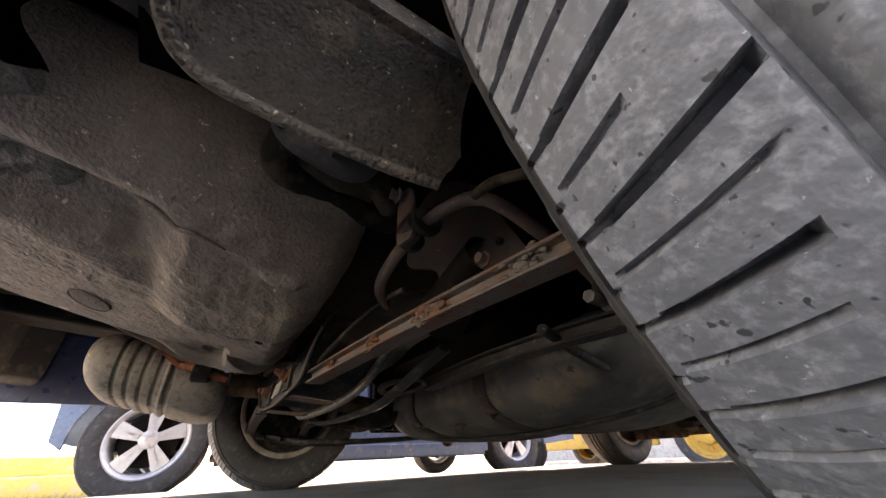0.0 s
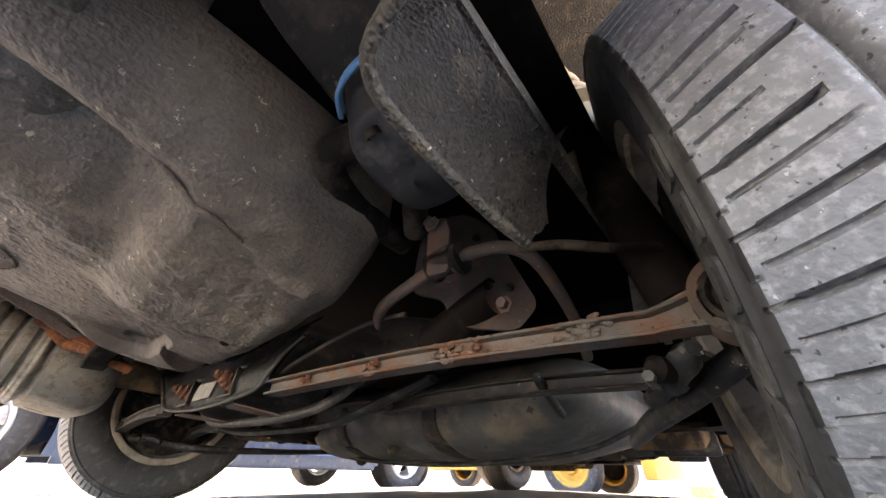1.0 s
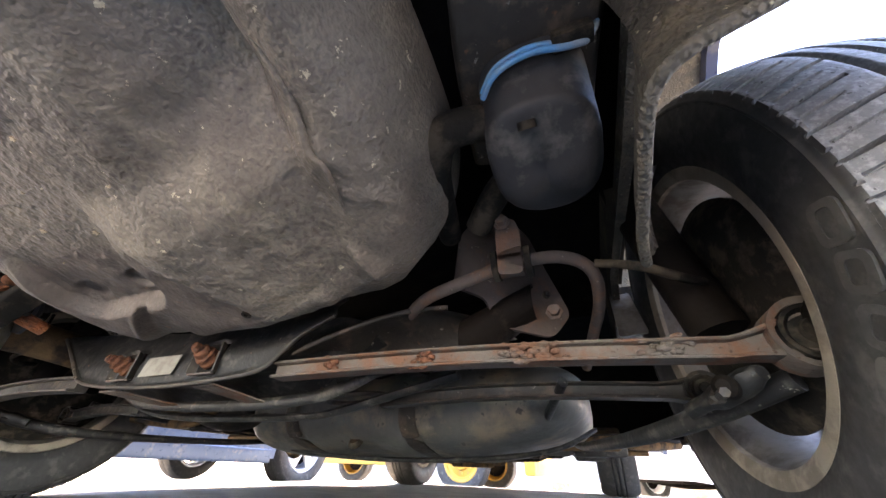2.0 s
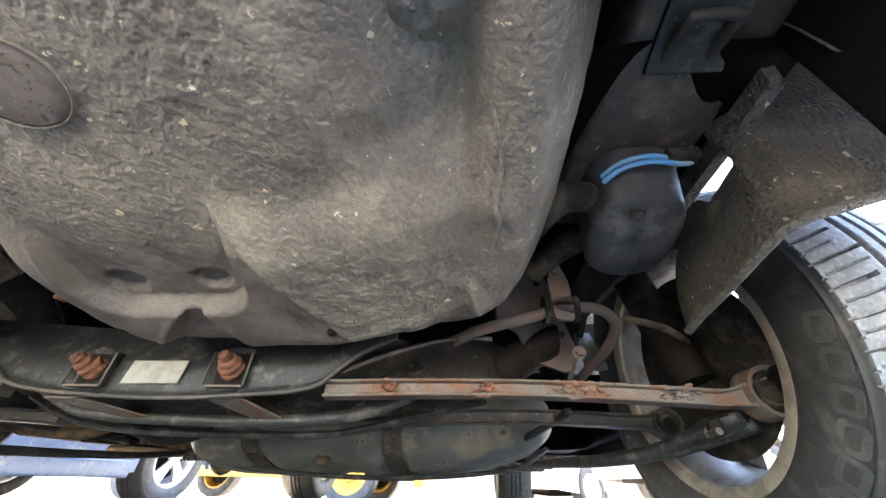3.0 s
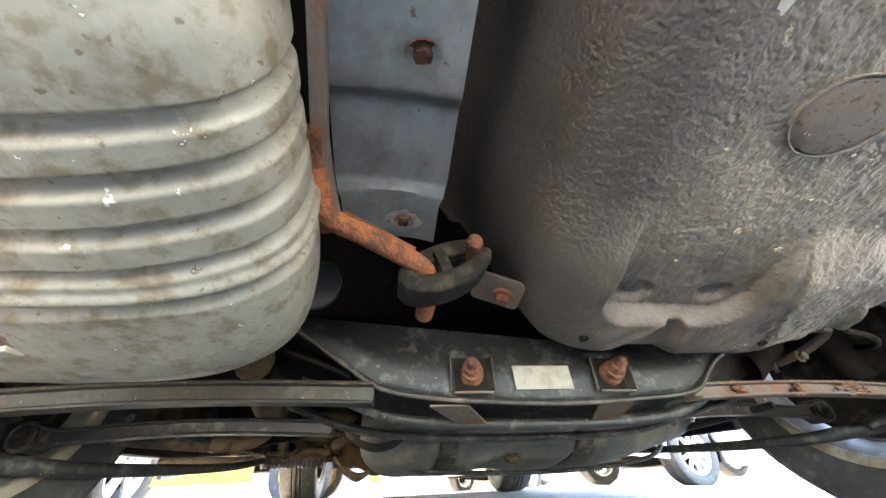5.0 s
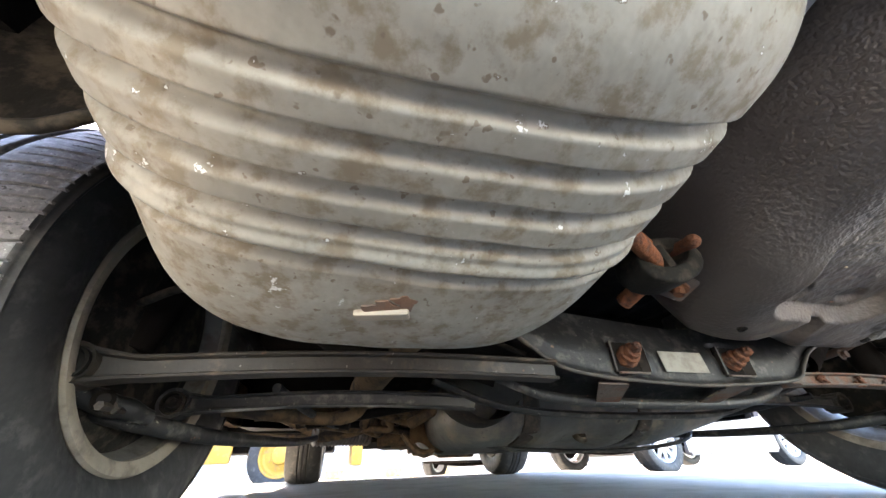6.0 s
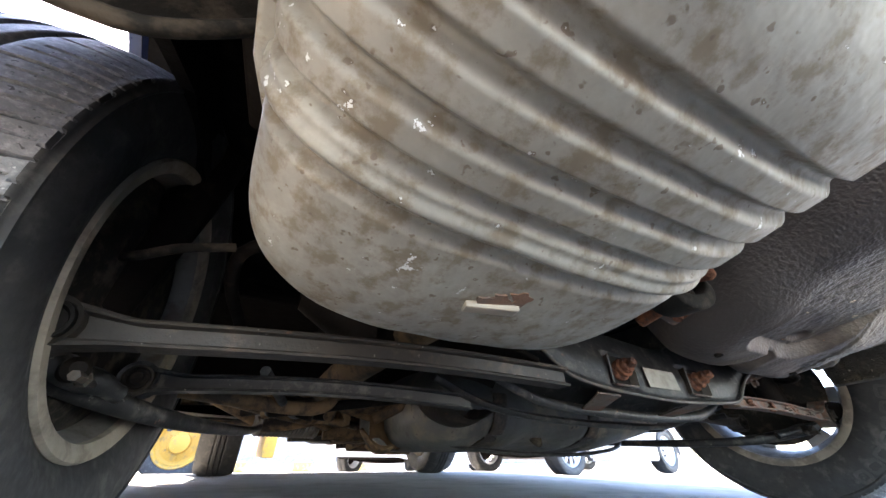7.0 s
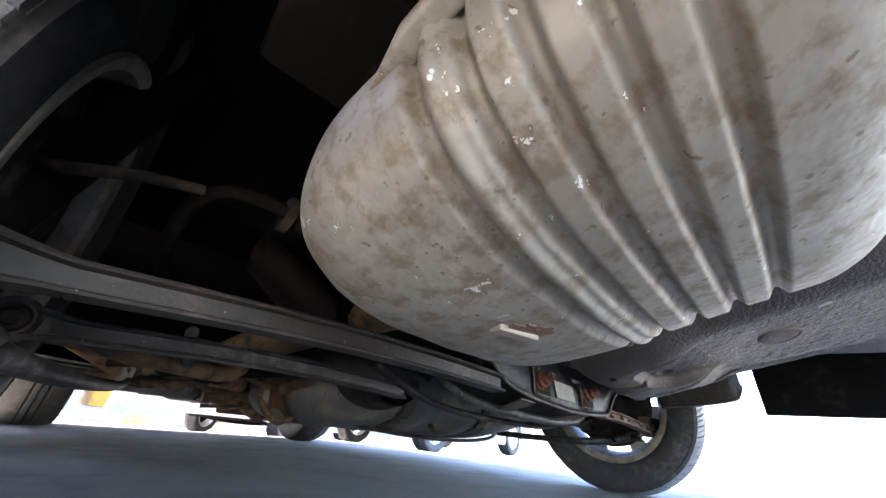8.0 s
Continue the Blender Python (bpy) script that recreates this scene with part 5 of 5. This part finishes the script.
# coated liner sheets behind the wheels; the left one is black, standing for shade
for side in (1, -1):
    bm = bmesh.new()
    path = [(0.470, -0.318), (0.515, -0.318), (0.540, -0.316), (0.565, -0.314), (0.61, -0.318), (0.68, -0.322), (0.76, -0.322), (0.82, -0.318)] if side < 0 else [(0.574, -0.148), (0.560, -0.158), (0.555, -0.19), (0.553, -0.24), (0.552, -0.285), (0.556, -0.303), (0.570, -0.313), (0.61, -0.318), (0.68, -0.322), (0.76, -0.322), (0.82, -0.318)]
    edge = [0.330, 0.300, 0.276, 0.264, 0.262, 0.270, 0.285, 0.300] if side < 0 else [0.264, 0.246, 0.248, 0.252, 0.258, 0.262, 0.266, 0.276, 0.300, 0.322, 0.335]

    def sheet(u, v):
        i = u * (len(path) - 1)
        k = min(int(i), len(path) - 2)
        f = i - k
        x, y = path[k][0] * (1 - f) + path[k + 1][0] * f, path[k][1] * (1 - f) + path[k + 1][1] * f
        z0 = edge[k] * (1 - f) + edge[k + 1] * f
        h = (0.32 if side < 0 else 0.10 + 0.22 * ease(i, 4.0, 6.0)) * v
        lean = 0.05 * v * v
        return (side * (x + lean * (0.6 if i < 5 else 0.0)), y + lean * (1.0 if i > 5 else 0.2) * (0.6 + 0.4 * v), z0 + h + 0.0012 * math.sin(u * 120) * (1 - v))
    add_surface(bm, sheet, 90, 24)
    bmesh.ops.solidify(bm, geom=bm.faces[:], thickness=0.004)
    part("wheel_liner", bm, LINER if side > 0 else BLACK_RUBBER, car, "thick pebbled undercoated liner edge" if side > 0 else "wheel liner coloured black for its shade", smooth=60)
    bm = bmesh.new()
    add_tube(bm, [(side * x, y, z) for (x, y), z in zip(path[1:], edge[1:])], 0.0040, sides=8, smooth=3)
    part("liner_lip", bm, LINER if side > 0 else BLACK_RUBBER, car, "rolled liner lip", smooth=60)

# faded red bracket with its bolt beside the heat shield
bm = bmesh.new()
add_plate(bm, rounded([(-0.024, -0.020), (0.022, -0.024), (0.030, 0.0), (0.020, 0.022), (-0.022, 0.020)], 0.008), 0.006, Matrix.Translation((-0.112, -0.490, 0.352)) @ Matrix.Rotation(radians(-14), 4, "X"))
bracket = part("red_bracket", bm, RED_PAINT, car, "faded red painted bracket", smooth=40)
bm = bmesh.new()
add_revolve(bm, [(-0.010, 0.0001), (-0.010, 0.006), (-0.003, 0.0065), (-0.002, 0.011), (0.002, 0.011)], 14)
bmesh.ops.transform(bm, matrix=Matrix.Translation((-0.110, -0.490, 0.3515)) @ Matrix.Rotation(radians(-90), 4, "Y"), verts=bm.verts)
part("bolt", bm, LINK_STEEL, bracket, smooth=30)
rng = random.Random(8)
for k in range(9):
    bm = bmesh.new()
    x, y = -0.045 + 0.0065 * k, -0.462 + rng.uniform(-0.014, 0.006)
    edge = [(rng.uniform(0.55, 1.0) * 0.0048 * math.cos(a), rng.uniform(0.5, 1.0) * 0.010 * math.sin(a)) for a in [2 * math.pi * i / 11 for i in range(11)]]
    x_in = max(x, 0.004)
    add_plate(bm, edge, 0.0012, Matrix.Translation((x, y, well_floor(y) + 0.0045 + 2.0 * max(0.0, 0.004 - x) ** 1.2)) @ tilt)
    part("scrape_mark", bm, BARE_STEEL, well)

# ---- fuel tank with straps ----
tank_ob = None
bm = bmesh.new()


def tank(u, v):
    """A rounded tank, its lower front edge well rounded, dished in the middle."""
    a = 2 * math.pi * u
    c, s = math.cos(a), math.sin(a)
    k = (abs(c) ** 3.2 + abs(s) ** 3.2) ** (-1 / 3.2)
    x = -0.21 + 0.71 * v
    e = min(v, 1 - v) * 0.71
    r = math.sqrt(max(0.0, 1 - (1 - min(1.0, e / 0.075)) ** 2))
    r = 0.25 + 0.75 * r if e > 0 else 0.0
    high = 0.080 - 0.022 * ease(x, 0.25, 0.50)
    groove = 0.006 * max(1 - ease(abs(x + 0.050), 0.020, 0.026), 1 - ease(abs(x - 0.203), 0.020, 0.026))
    dimple = 0.008 * (1 - ease(abs(x - 0.075), 0.03, 0.085))
    z = 0.205 + 0.018 * ease(x, 0.25, 0.5) + (high - groove - dimple) * k * s * r
    return (x, 0.410 + (0.255 - dimple) * k * c * (0.4 + 0.6 * r), z + 0.002 * noise.noise(Vector((x * 14, a * 2, 0))))


add_surface(bm, tank, 64, 150, wrap_u=True)
tank_ob = part("fuel_tank", bm, TANK_COAT, car, "dusty grey-green coated fuel tank", smooth=60)
for sx in (-0.050, 0.203):
    bm = bmesh.new()
    skin = [Vector(tank(0.5 + 0.02 * k, (sx + 0.21) / 0.71)) for k in range(-2, 14)]
    skin = [p + (p - Vector((sx, 0.41, 0.205))).normalized() * 0.0035 for p in skin]
    add_sweep(bm, rounded([(-0.016, -0.002), (0.016, -0.002), (0.016, 0.002), (0.010, 0.004), (-0.010, 0.004), (-0.016, 0.002)], 0.001, 2), skin, up=(0, -1, 0.4))
    part("strap", bm, LINK_STEEL, tank_ob, "dusty steel tank strap", smooth=40)
bm = bmesh.new()
add_tube(bm, [(-0.19, 0.30, 0.175), (-0.12, 0.24, 0.138), (0.05, 0.24, 0.124), (0.25, 0.25, 0.124), (0.42, 0.28, 0.142), (0.50, 0.34, 0.18)], 0.006, sides=8, squash=0.7)
part("lower_seam", bm, BLACK_STEEL, tank_ob, smooth=60)
# black cup drawn for the dark hole in the tank's dimple
bm = bmesh.new()
add_revolve(bm, [(-0.002, 0.0001), (-0.003, 0.010), (0.004, 0.015), (0.006, 0.015)], 20)
bmesh.ops.transform(bm, matrix=Matrix.Translation((0.073, 0.200, 0.150)) @ Matrix.Rotation(radians(90), 4, "Z") @ Matrix.Rotation(radians(45), 4, "Y"), verts=bm.verts)
part("tank_boss", bm, BLACK_RUBBER, tank_ob, smooth=40)
# small stamped shields between crossmember and tank
for x, w in ((-0.17, 0.066),):
    bm = bmesh.new()
    add_surface(bm, lambda u, v: (x - w * 0.8 + 1.6 * w * u, 0.06 + 0.1 * v, 0.196 - 0.030 * math.sin(math.pi * u) ** 0.7 - 0.008 * math.sin(math.pi * v)), 24, 10)
    bmesh.ops.solidify(bm, geom=bm.faces[:], thickness=0.003)
    part("stamped_shield", bm, LINK_STEEL, car, smooth=50)

# tan deflector, bellows and pipes beside the tank
bm = bmesh.new()
add_surface(bm, lambda u, v: (-0.245 + 0.11 * u, 0.350 + 0.07 * math.sin(u * 2.6) * 0.3 + 0.03 * v, 0.134 + 0.10 * v + 0.022 * abs(u - 0.45) + 0.010 * math.sin(u * 7)), 20, 14)
bmesh.ops.solidify(bm, geom=bm.faces[:], thickness=0.004)
part("heat_deflector", bm, BROWN_METAL, car, "tan dusty sheet metal deflector", smooth=50)
bm = bmesh.new()
add_tube(bm, [(-0.262, 0.36, 0.165), (-0.237, 0.365, 0.140), (-0.212, 0.36, 0.128), (-0.188, 0.355, 0.136)], [0.006, 0.012, 0.014, 0.006], sides=8, squash=0.6)
part("deflector_tongue", bm, BROWN_METAL, car, smooth=60)
bm = bmesh.new()
add_tube(bm, [(-0.46 + 0.0045 * k, 0.555 + 0.0015 * k, 0.183) for k in range(33)], [0.026 + 0.005 * (k % 2) for k in range(33)], sides=18, smooth=2)
part("flexible_pipe", bm, RIM_BARREL, car, "corrugated flexible exhaust pipe", smooth=60)
rng = random.Random(11)
for k in range(14):
    bm = bmesh.new()
    x, y = rng.uniform(-0.50, -0.18), rng.uniform(0.25, 0.62)
    pts = [(x + rng.uniform(-0.09, 0.09) * i, y + rng.uniform(-0.05, 0.05) * i, rng.uniform(0.175, 0.24)) for i in range(4)]
    add_tube(bm, pts, rng.uniform(0.006, 0.016), sides=10)
    part("pipe", bm, rng.choice((BROWN_METAL, BROWN_METAL, SHADED_STEEL)), car, smooth=60)

# ---- floor pan, sills and the dirty parts further forward ----
bm = bmesh.new()


def floor_pan(u, v):
    x, y = -0.70 + 1.40 * u, 0.62 + 1.5 * v
    rib = 0.018 * (1 - ease(abs(math.sin(x * 9.0)), 0.0, 0.35))
    tunnel = 0.07 * (1 - ease(abs(x + 0.1), 0.05, 0.13))
    return (x, y, 0.205 + rib + tunnel + 0.010 * math.sin(y * 12) * math.cos(x * 7) + 0.02 * ease(y, 1.5, 1.8))


add_surface(bm, floor_pan, 90, 90)
part("floor_pan", bm, SHADED_STEEL, car, "dark ribbed floor pan", smooth=60)
for side, m in ((-1, BROWN_METAL), (1, SHADED_STEEL)):
    bm = bmesh.new()
    add_sweep(bm, rounded([(-0.05, 0.0), (0.05, 0.0), (0.04, 0.12), (-0.04, 0.12)], 0.015), [(side * 0.76, 0.42, 0.225), (side * 0.74, 0.9, 0.215), (side * 0.72, 1.36, 0.215)])
    part("sill", bm, m, car, smooth=40)
rng = random.Random(21)
for k in range(60):
    bm = bmesh.new()
    x, y = rng.uniform(-0.50, 0.50), rng.uniform(0.72, 1.50)
    low = 0.134 + 0.03 * rng.random() + 0.05 * abs(x) + 0.075 * ease(-x, 0.10, 0.35)
    kind = rng.random()
    if kind < 0.45:
        pts = [(x + rng.uniform(-0.15, 0.15) * i, y + rng.uniform(-0.1, 0.1) * i, low + rng.uniform(0.0, 0.05)) for i in range(4)]
        add_tube(bm, pts, rng.uniform(0.008, 0.022), sides=10)
    else:
        size = (rng.uniform(0.05, 0.24), rng.uniform(0.05, 0.2), rng.uniform(0.03, 0.07))
        add_box(bm, (x, y, low + size[2] / 2), size, bevel=0.012, turn=Matrix.Rotation(rng.uniform(-0.4, 0.4), 4, "Z") @ Matrix.Rotation(rng.uniform(-0.25, 0.25), 4, "X"))
    part(rng.choice(("pipe", "bracket", "cover")) if kind >= 0.45 else "pipe", bm, rng.choice((BROWN_METAL, BROWN_METAL, SHADED_STEEL, BLACK_STEEL, LINK_STEEL)), car, smooth=50)

# ---- vehicles parked round about ----


def small_wheel(parent, at, outer, style, material):
    wheel = new("wheel")
    wheel.parent = parent
    wheel.location = at
    tyre = new("tyre", FAR_TYRE_MESH)
    tyre.parent = wheel
    o = outer
    bm = bmesh.new()
    add_revolve(bm, [(o * 0.092, 0.206), (o * 0.098, 0.198), (o * 0.088, 0.184), (o * 0.05, 0.172), (-o * 0.06, 0.17), (-o * 0.09, 0.19), (-o * 0.09, 0.206)], 56, closed=True)
    part("rim", bm, material, wheel, smooth=40)
    if style == "double":
        for k in range(5):
            for d in (-0.13, 0.13):
                bm = bmesh.new()
                add_plate(bm, rounded([(-0.016, 0.03), (0.016, 0.03), (0.022, 0.178), (-0.022, 0.178)], 0.006), 0.022)
                bmesh.ops.transform(bm, matrix=Matrix.Rotation(2 * math.pi * k / 5 + d, 4, "X") @ Matrix.Translation((o * 0.072 - 0.011, 0, 0)) @ TO_SIDE, verts=bm.verts)
                part("spoke", bm, material, wheel, smooth=30)
    elif style == "many":
        for k in range(10):
            bm = bmesh.new()
            add_plate(bm, rounded([(-0.02, 0.03), (0.02, 0.03), (0.016, 0.18), (-0.016, 0.18)], 0.006), 0.02)
            bmesh.ops.transform(bm, matrix=Matrix.Rotation(2 * math.pi * k / 10, 4, "X") @ Matrix.Translation((o * 0.072 - 0.010, 0, 0)) @ TO_SIDE, verts=bm.verts)
            part("spoke", bm, material, wheel, smooth=30)
    else:
        bm = bmesh.new()
        add_revolve(bm, [(o * 0.055, 0.175), (o * 0.040, 0.15), (o * 0.05, 0.09), (o * 0.085, 0.08), (o * 0.09, 0.06), (o * 0.09, 0.0001)], 48)
        part("disc", bm, material, wheel, smooth=30)
        for k in range(6):
            bm = bmesh.new()
            add_revolve(bm, [(o * 0.045, 0.012), (o * 0.066, 0.012), (o * 0.066, 0.0001)], 6)
            bmesh.ops.transform(bm, matrix=Matrix.Rotation(2 * math.pi * k / 6, 4, "X") @ Matrix.Translation((0, 0, 0.115)), verts=bm.verts)
            part("wheel_nut", bm, material, wheel)
    bm = bmesh.new()
    add_revolve(bm, [(o * 0.06, 0.05), (o * 0.082, 0.05), (o * 0.088, 0.036), (o * 0.088, 0.0001)], 30)
    for k in range(5):
        made = bmesh.ops.create_cone(bm, segments=6, radius1=0.009, radius2=0.009, depth=0.02, cap_ends=True)["verts"]
        bmesh.ops.transform(bm, matrix=Matrix.Rotation(2 * math.pi * k / 5, 4, "X") @ Matrix.Translation((o * 0.085, 0, 0.062)) @ Matrix.Rotation(radians(90), 4, "Y"), verts=made)
    part("hub", bm, material, wheel, smooth=30)
    bm = bmesh.new()
    add_revolve(bm, [(o * 0.02, 0.0001), (o * 0.02, 0.145), (o * 0.005, 0.145), (o * 0.005, 0.0001)], 40)
    part("brake_disc", bm, SHADED_STEEL, wheel, smooth=30)
    return wheel


def parked_car(name, label, paint, at, rz, style, alloy, base=2.5, category="car", tail=0.8):
    """A car lying along its own y, its rear axle at the origin."""
    root = thing(name, label, category, (at[0], at[1], ground_z(at[0], at[1])), rz, group="parked vehicles")
    for s in (-1, 1):
        for y in (0.0, base):
            small_wheel(root, (s * 0.74, y, TYRE_R), s, style, alloy)
        bm = bmesh.new()
        arches = [(base + 0.36, 0.24)] + [(base + 0.36 * math.cos(math.pi * k / 12), 0.31 + 0.36 * math.sin(math.pi * k / 12)) for k in range(13)] + [(base - 0.36, 0.20), (0.36, 0.20)]
        arches += [(0.36 * math.cos(math.pi * k / 12), 0.31 + 0.36 * math.sin(math.pi * k / 12)) for k in range(13)] + [(-0.36, 0.26)]
        outline = [(-tail, 0.30), (-tail - 0.04, 0.6), (0.03 - tail, 0.98), (-0.2, 1.05), (0.3, 1.42), (1.3, 1.45), (1.95, 1.05), (base + 0.45, 0.90), (base + 0.8, 0.7), (base + 0.82, 0.28)] + arches
        add_plate(bm, outline, 0.03, Matrix.Translation((s * 0.84 - 0.015, 0, 0)) @ TO_SIDE)
        part("side_panel", bm, paint, root)
        bm = bmesh.new()
        add_sweep(bm, rounded([(-0.04, -0.04), (0.04, -0.05), (0.05, 0.05), (-0.04, 0.05)], 0.015), [(s * 0.815, 0.40, 0.215), (s * 0.815, base - 0.40, 0.215)])
        part("sill", bm, paint, root, smooth=40)
        bm = bmesh.new()
        add_plate(bm, rounded([(0.05, 1.05), (0.42, 1.36), (1.25, 1.38), (1.75, 1.08)], 0.05), 0.006, Matrix.Translation((s * 0.860 - 0.003, 0, 0)) @ TO_SIDE)
        part("side_window", bm, BLACK_RUBBER, root)
    bm = bmesh.new()
    line = [(-tail, 0.30), (-tail - 0.04, 0.6), (0.03 - tail, 0.98), (-0.2, 1.05), (0.3, 1.42), (1.3, 1.45), (1.95, 1.05), (base + 0.45, 0.90), (base + 0.8, 0.7), (base + 0.82, 0.28)]
    skin = [[bm.verts.new((x, y, z)) for x in (-0.82, 0.82)] for y, z in line]
    for a, b in zip(skin, skin[1:]):
        bm.faces.new((a[0], a[1], b[1], b[0]))
    bmesh.ops.solidify(bm, geom=bm.faces[:], thickness=0.02)
    part("upper_body", bm, paint, root)
    bm = bmesh.new()
    add_box(bm, (0, base / 2, 0.24), (1.5, base - 0.7, 0.06), bevel=0.02)
    add_box(bm, (0, base + 0.2, 0.26), (1.0, 0.9, 0.08), bevel=0.02)
    add_box(bm, (0, 0.2 - tail / 2, 0.30), (1.0, tail + 0.1, 0.08), bevel=0.02)
    part("underbody", bm, SHADED_STEEL, root)
    for y in (0.0, base):
        bm = bmesh.new()
        add_tube(bm, [(-0.7, y, 0.26), (0, y + 0.05, 0.22), (0.7, y, 0.26)], 0.025, sides=10)
        part("axle", bm, SHADED_STEEL, root, smooth=60)
    return root


parked_car("car", "grey-blue car with silver spoked alloy wheels", GREY_BLUE_PAINT, (-2.79, -0.50), -2.0, "double", ALLOY, base=2.85, tail=0.42)
parked_car("car", "dusty silver car with many-spoked wheels", SILVER_PAINT, (2.90, 3.83), -82.0, "many", ALLOY, base=2.5)
parked_car("van", "pale van parked across the lot", WHITE_PAINT, (1.81, 6.55), -52.0, "disc", WHITE_PAINT, base=3.1, category="van")


def yellow_loader():
    root = thing("truck", "yellow work truck with yellow steel wheels", "truck", (-1.25, 5.94, ground_z(-1.25, 5.94)), 90.0, group="parked vehicles")
    root.scale = (1.3, 1.3, 1.3)
    for x, y in ((0.72, 0.0), (0.72, 2.4), (-0.72, 0.0), (-0.72, 2.4)):
        w = small_wheel(root, (x, y, TYRE_R * 0.98), 1 if x > 0 else -1, "disc", YELLOW_PAINT)
        w.scale = (1.0, 0.98, 0.98)
    bm = bmesh.new()
    add_box(bm, (0, 1.2, 0.78), (1.60, 3.8, 0.62), bevel=0.05)
    part("body", bm, YELLOW_PAINT, root, smooth=40)
    bm = bmesh.new()
    add_box(bm, (-0.02, -0.75, 0.34), (1.55, 0.12, 0.30), bevel=0.03)
    part("rear_skirt", bm, YELLOW_PAINT, root, smooth=40)
    bm = bmesh.new()
    add_box(bm, (-0.80, 1.2, 0.37), (0.05, 1.5, 0.26), bevel=0.02)
    part("side_skirt", bm, YELLOW_PAINT, root, smooth=40)
    bm = bmesh.new()
    add_box(bm, (0, 1.2, 0.40), (0.9, 3.4, 0.14), bevel=0.03)
    part("chassis", bm, SHADED_STEEL, root, smooth=40)
    bm = bmesh.new()
    add_box(bm, (0, 2.6, 1.5), (1.5, 1.3, 0.9), bevel=0.12)
    part("cab", bm, YELLOW_PAINT, root, smooth=40)


yellow_loader()

# low yellow wall and planted strip at the left edge of the lot
bm = bmesh.new()
add_box(bm, (-8.6, -5.4, -0.12), (0.5, 9.0, 0.40), bevel=0.03)
wall = tagged(part("kerb_left", bm, YELLOW_KERB, None), "low yellow painted kerb wall", "kerb", kind="structure")
bm = bmesh.new()
add_box(bm, (-9.4, -5.4, 0.13), (0.9, 9.0, 0.50), bevel=0.05)
tagged(part("wall_left", bm, YELLOW_KERB, None), "yellow painted low wall behind the kerb", "wall", kind="structure")
bm = bmesh.new()
rng = random.Random(5)
for _ in range(900):
    x, y, h = rng.uniform(-8.3, -7.7), rng.uniform(-3.2, -1.4), rng.uniform(0.05, 0.2)
    d = rng.uniform(0, 6.28)
    g = ground_z(x, y)
    a, b = Vector((x, y, g)), Vector((x + 0.012 * math.cos(d), y + 0.012 * math.sin(d), g))
    tip = Vector((x + rng.uniform(-0.05, 0.05), y + rng.uniform(-0.05, 0.05), g + h))
    bm.faces.new([bm.verts.new(p) for p in (a, b, tip)])
tagged(part("grass_tuft", bm, GRASS, None), "green grass tufts by the kerb", "grass", kind="stuff")

# pale kerb across the far side
bm = bmesh.new()
add_box(bm, (0.5, 13.5, -0.26), (24.0, 0.35, 0.14), bevel=0.02)
tagged(part("kerb_far", bm, CONCRETE, None), "long pale concrete kerb", "kerb", kind="structure")
bm = bmesh.new()
add_box(bm, (0.5, 20.0, 1.07), (40.0, 0.3, 2.8), bevel=0.02)
tagged(part("wall_far", bm, CONCRETE, None), "pale concrete boundary wall", "wall", kind="structure")
for k in range(5):
    bm = bmesh.new()
    add_box(bm, (0, 0, 0.12), (0.55, 0.3, 0.24), bevel=0.03)
    block = part("barrier_block", bm, (YELLOW_KERB, CONCRETE)[k % 2], None)
    block.location = (-0.6 + 0.9 * k, 12.2, ground_z(0.0, 12.2))
    tagged(block, "low painted barrier block", "barrier", group="barrier blocks")
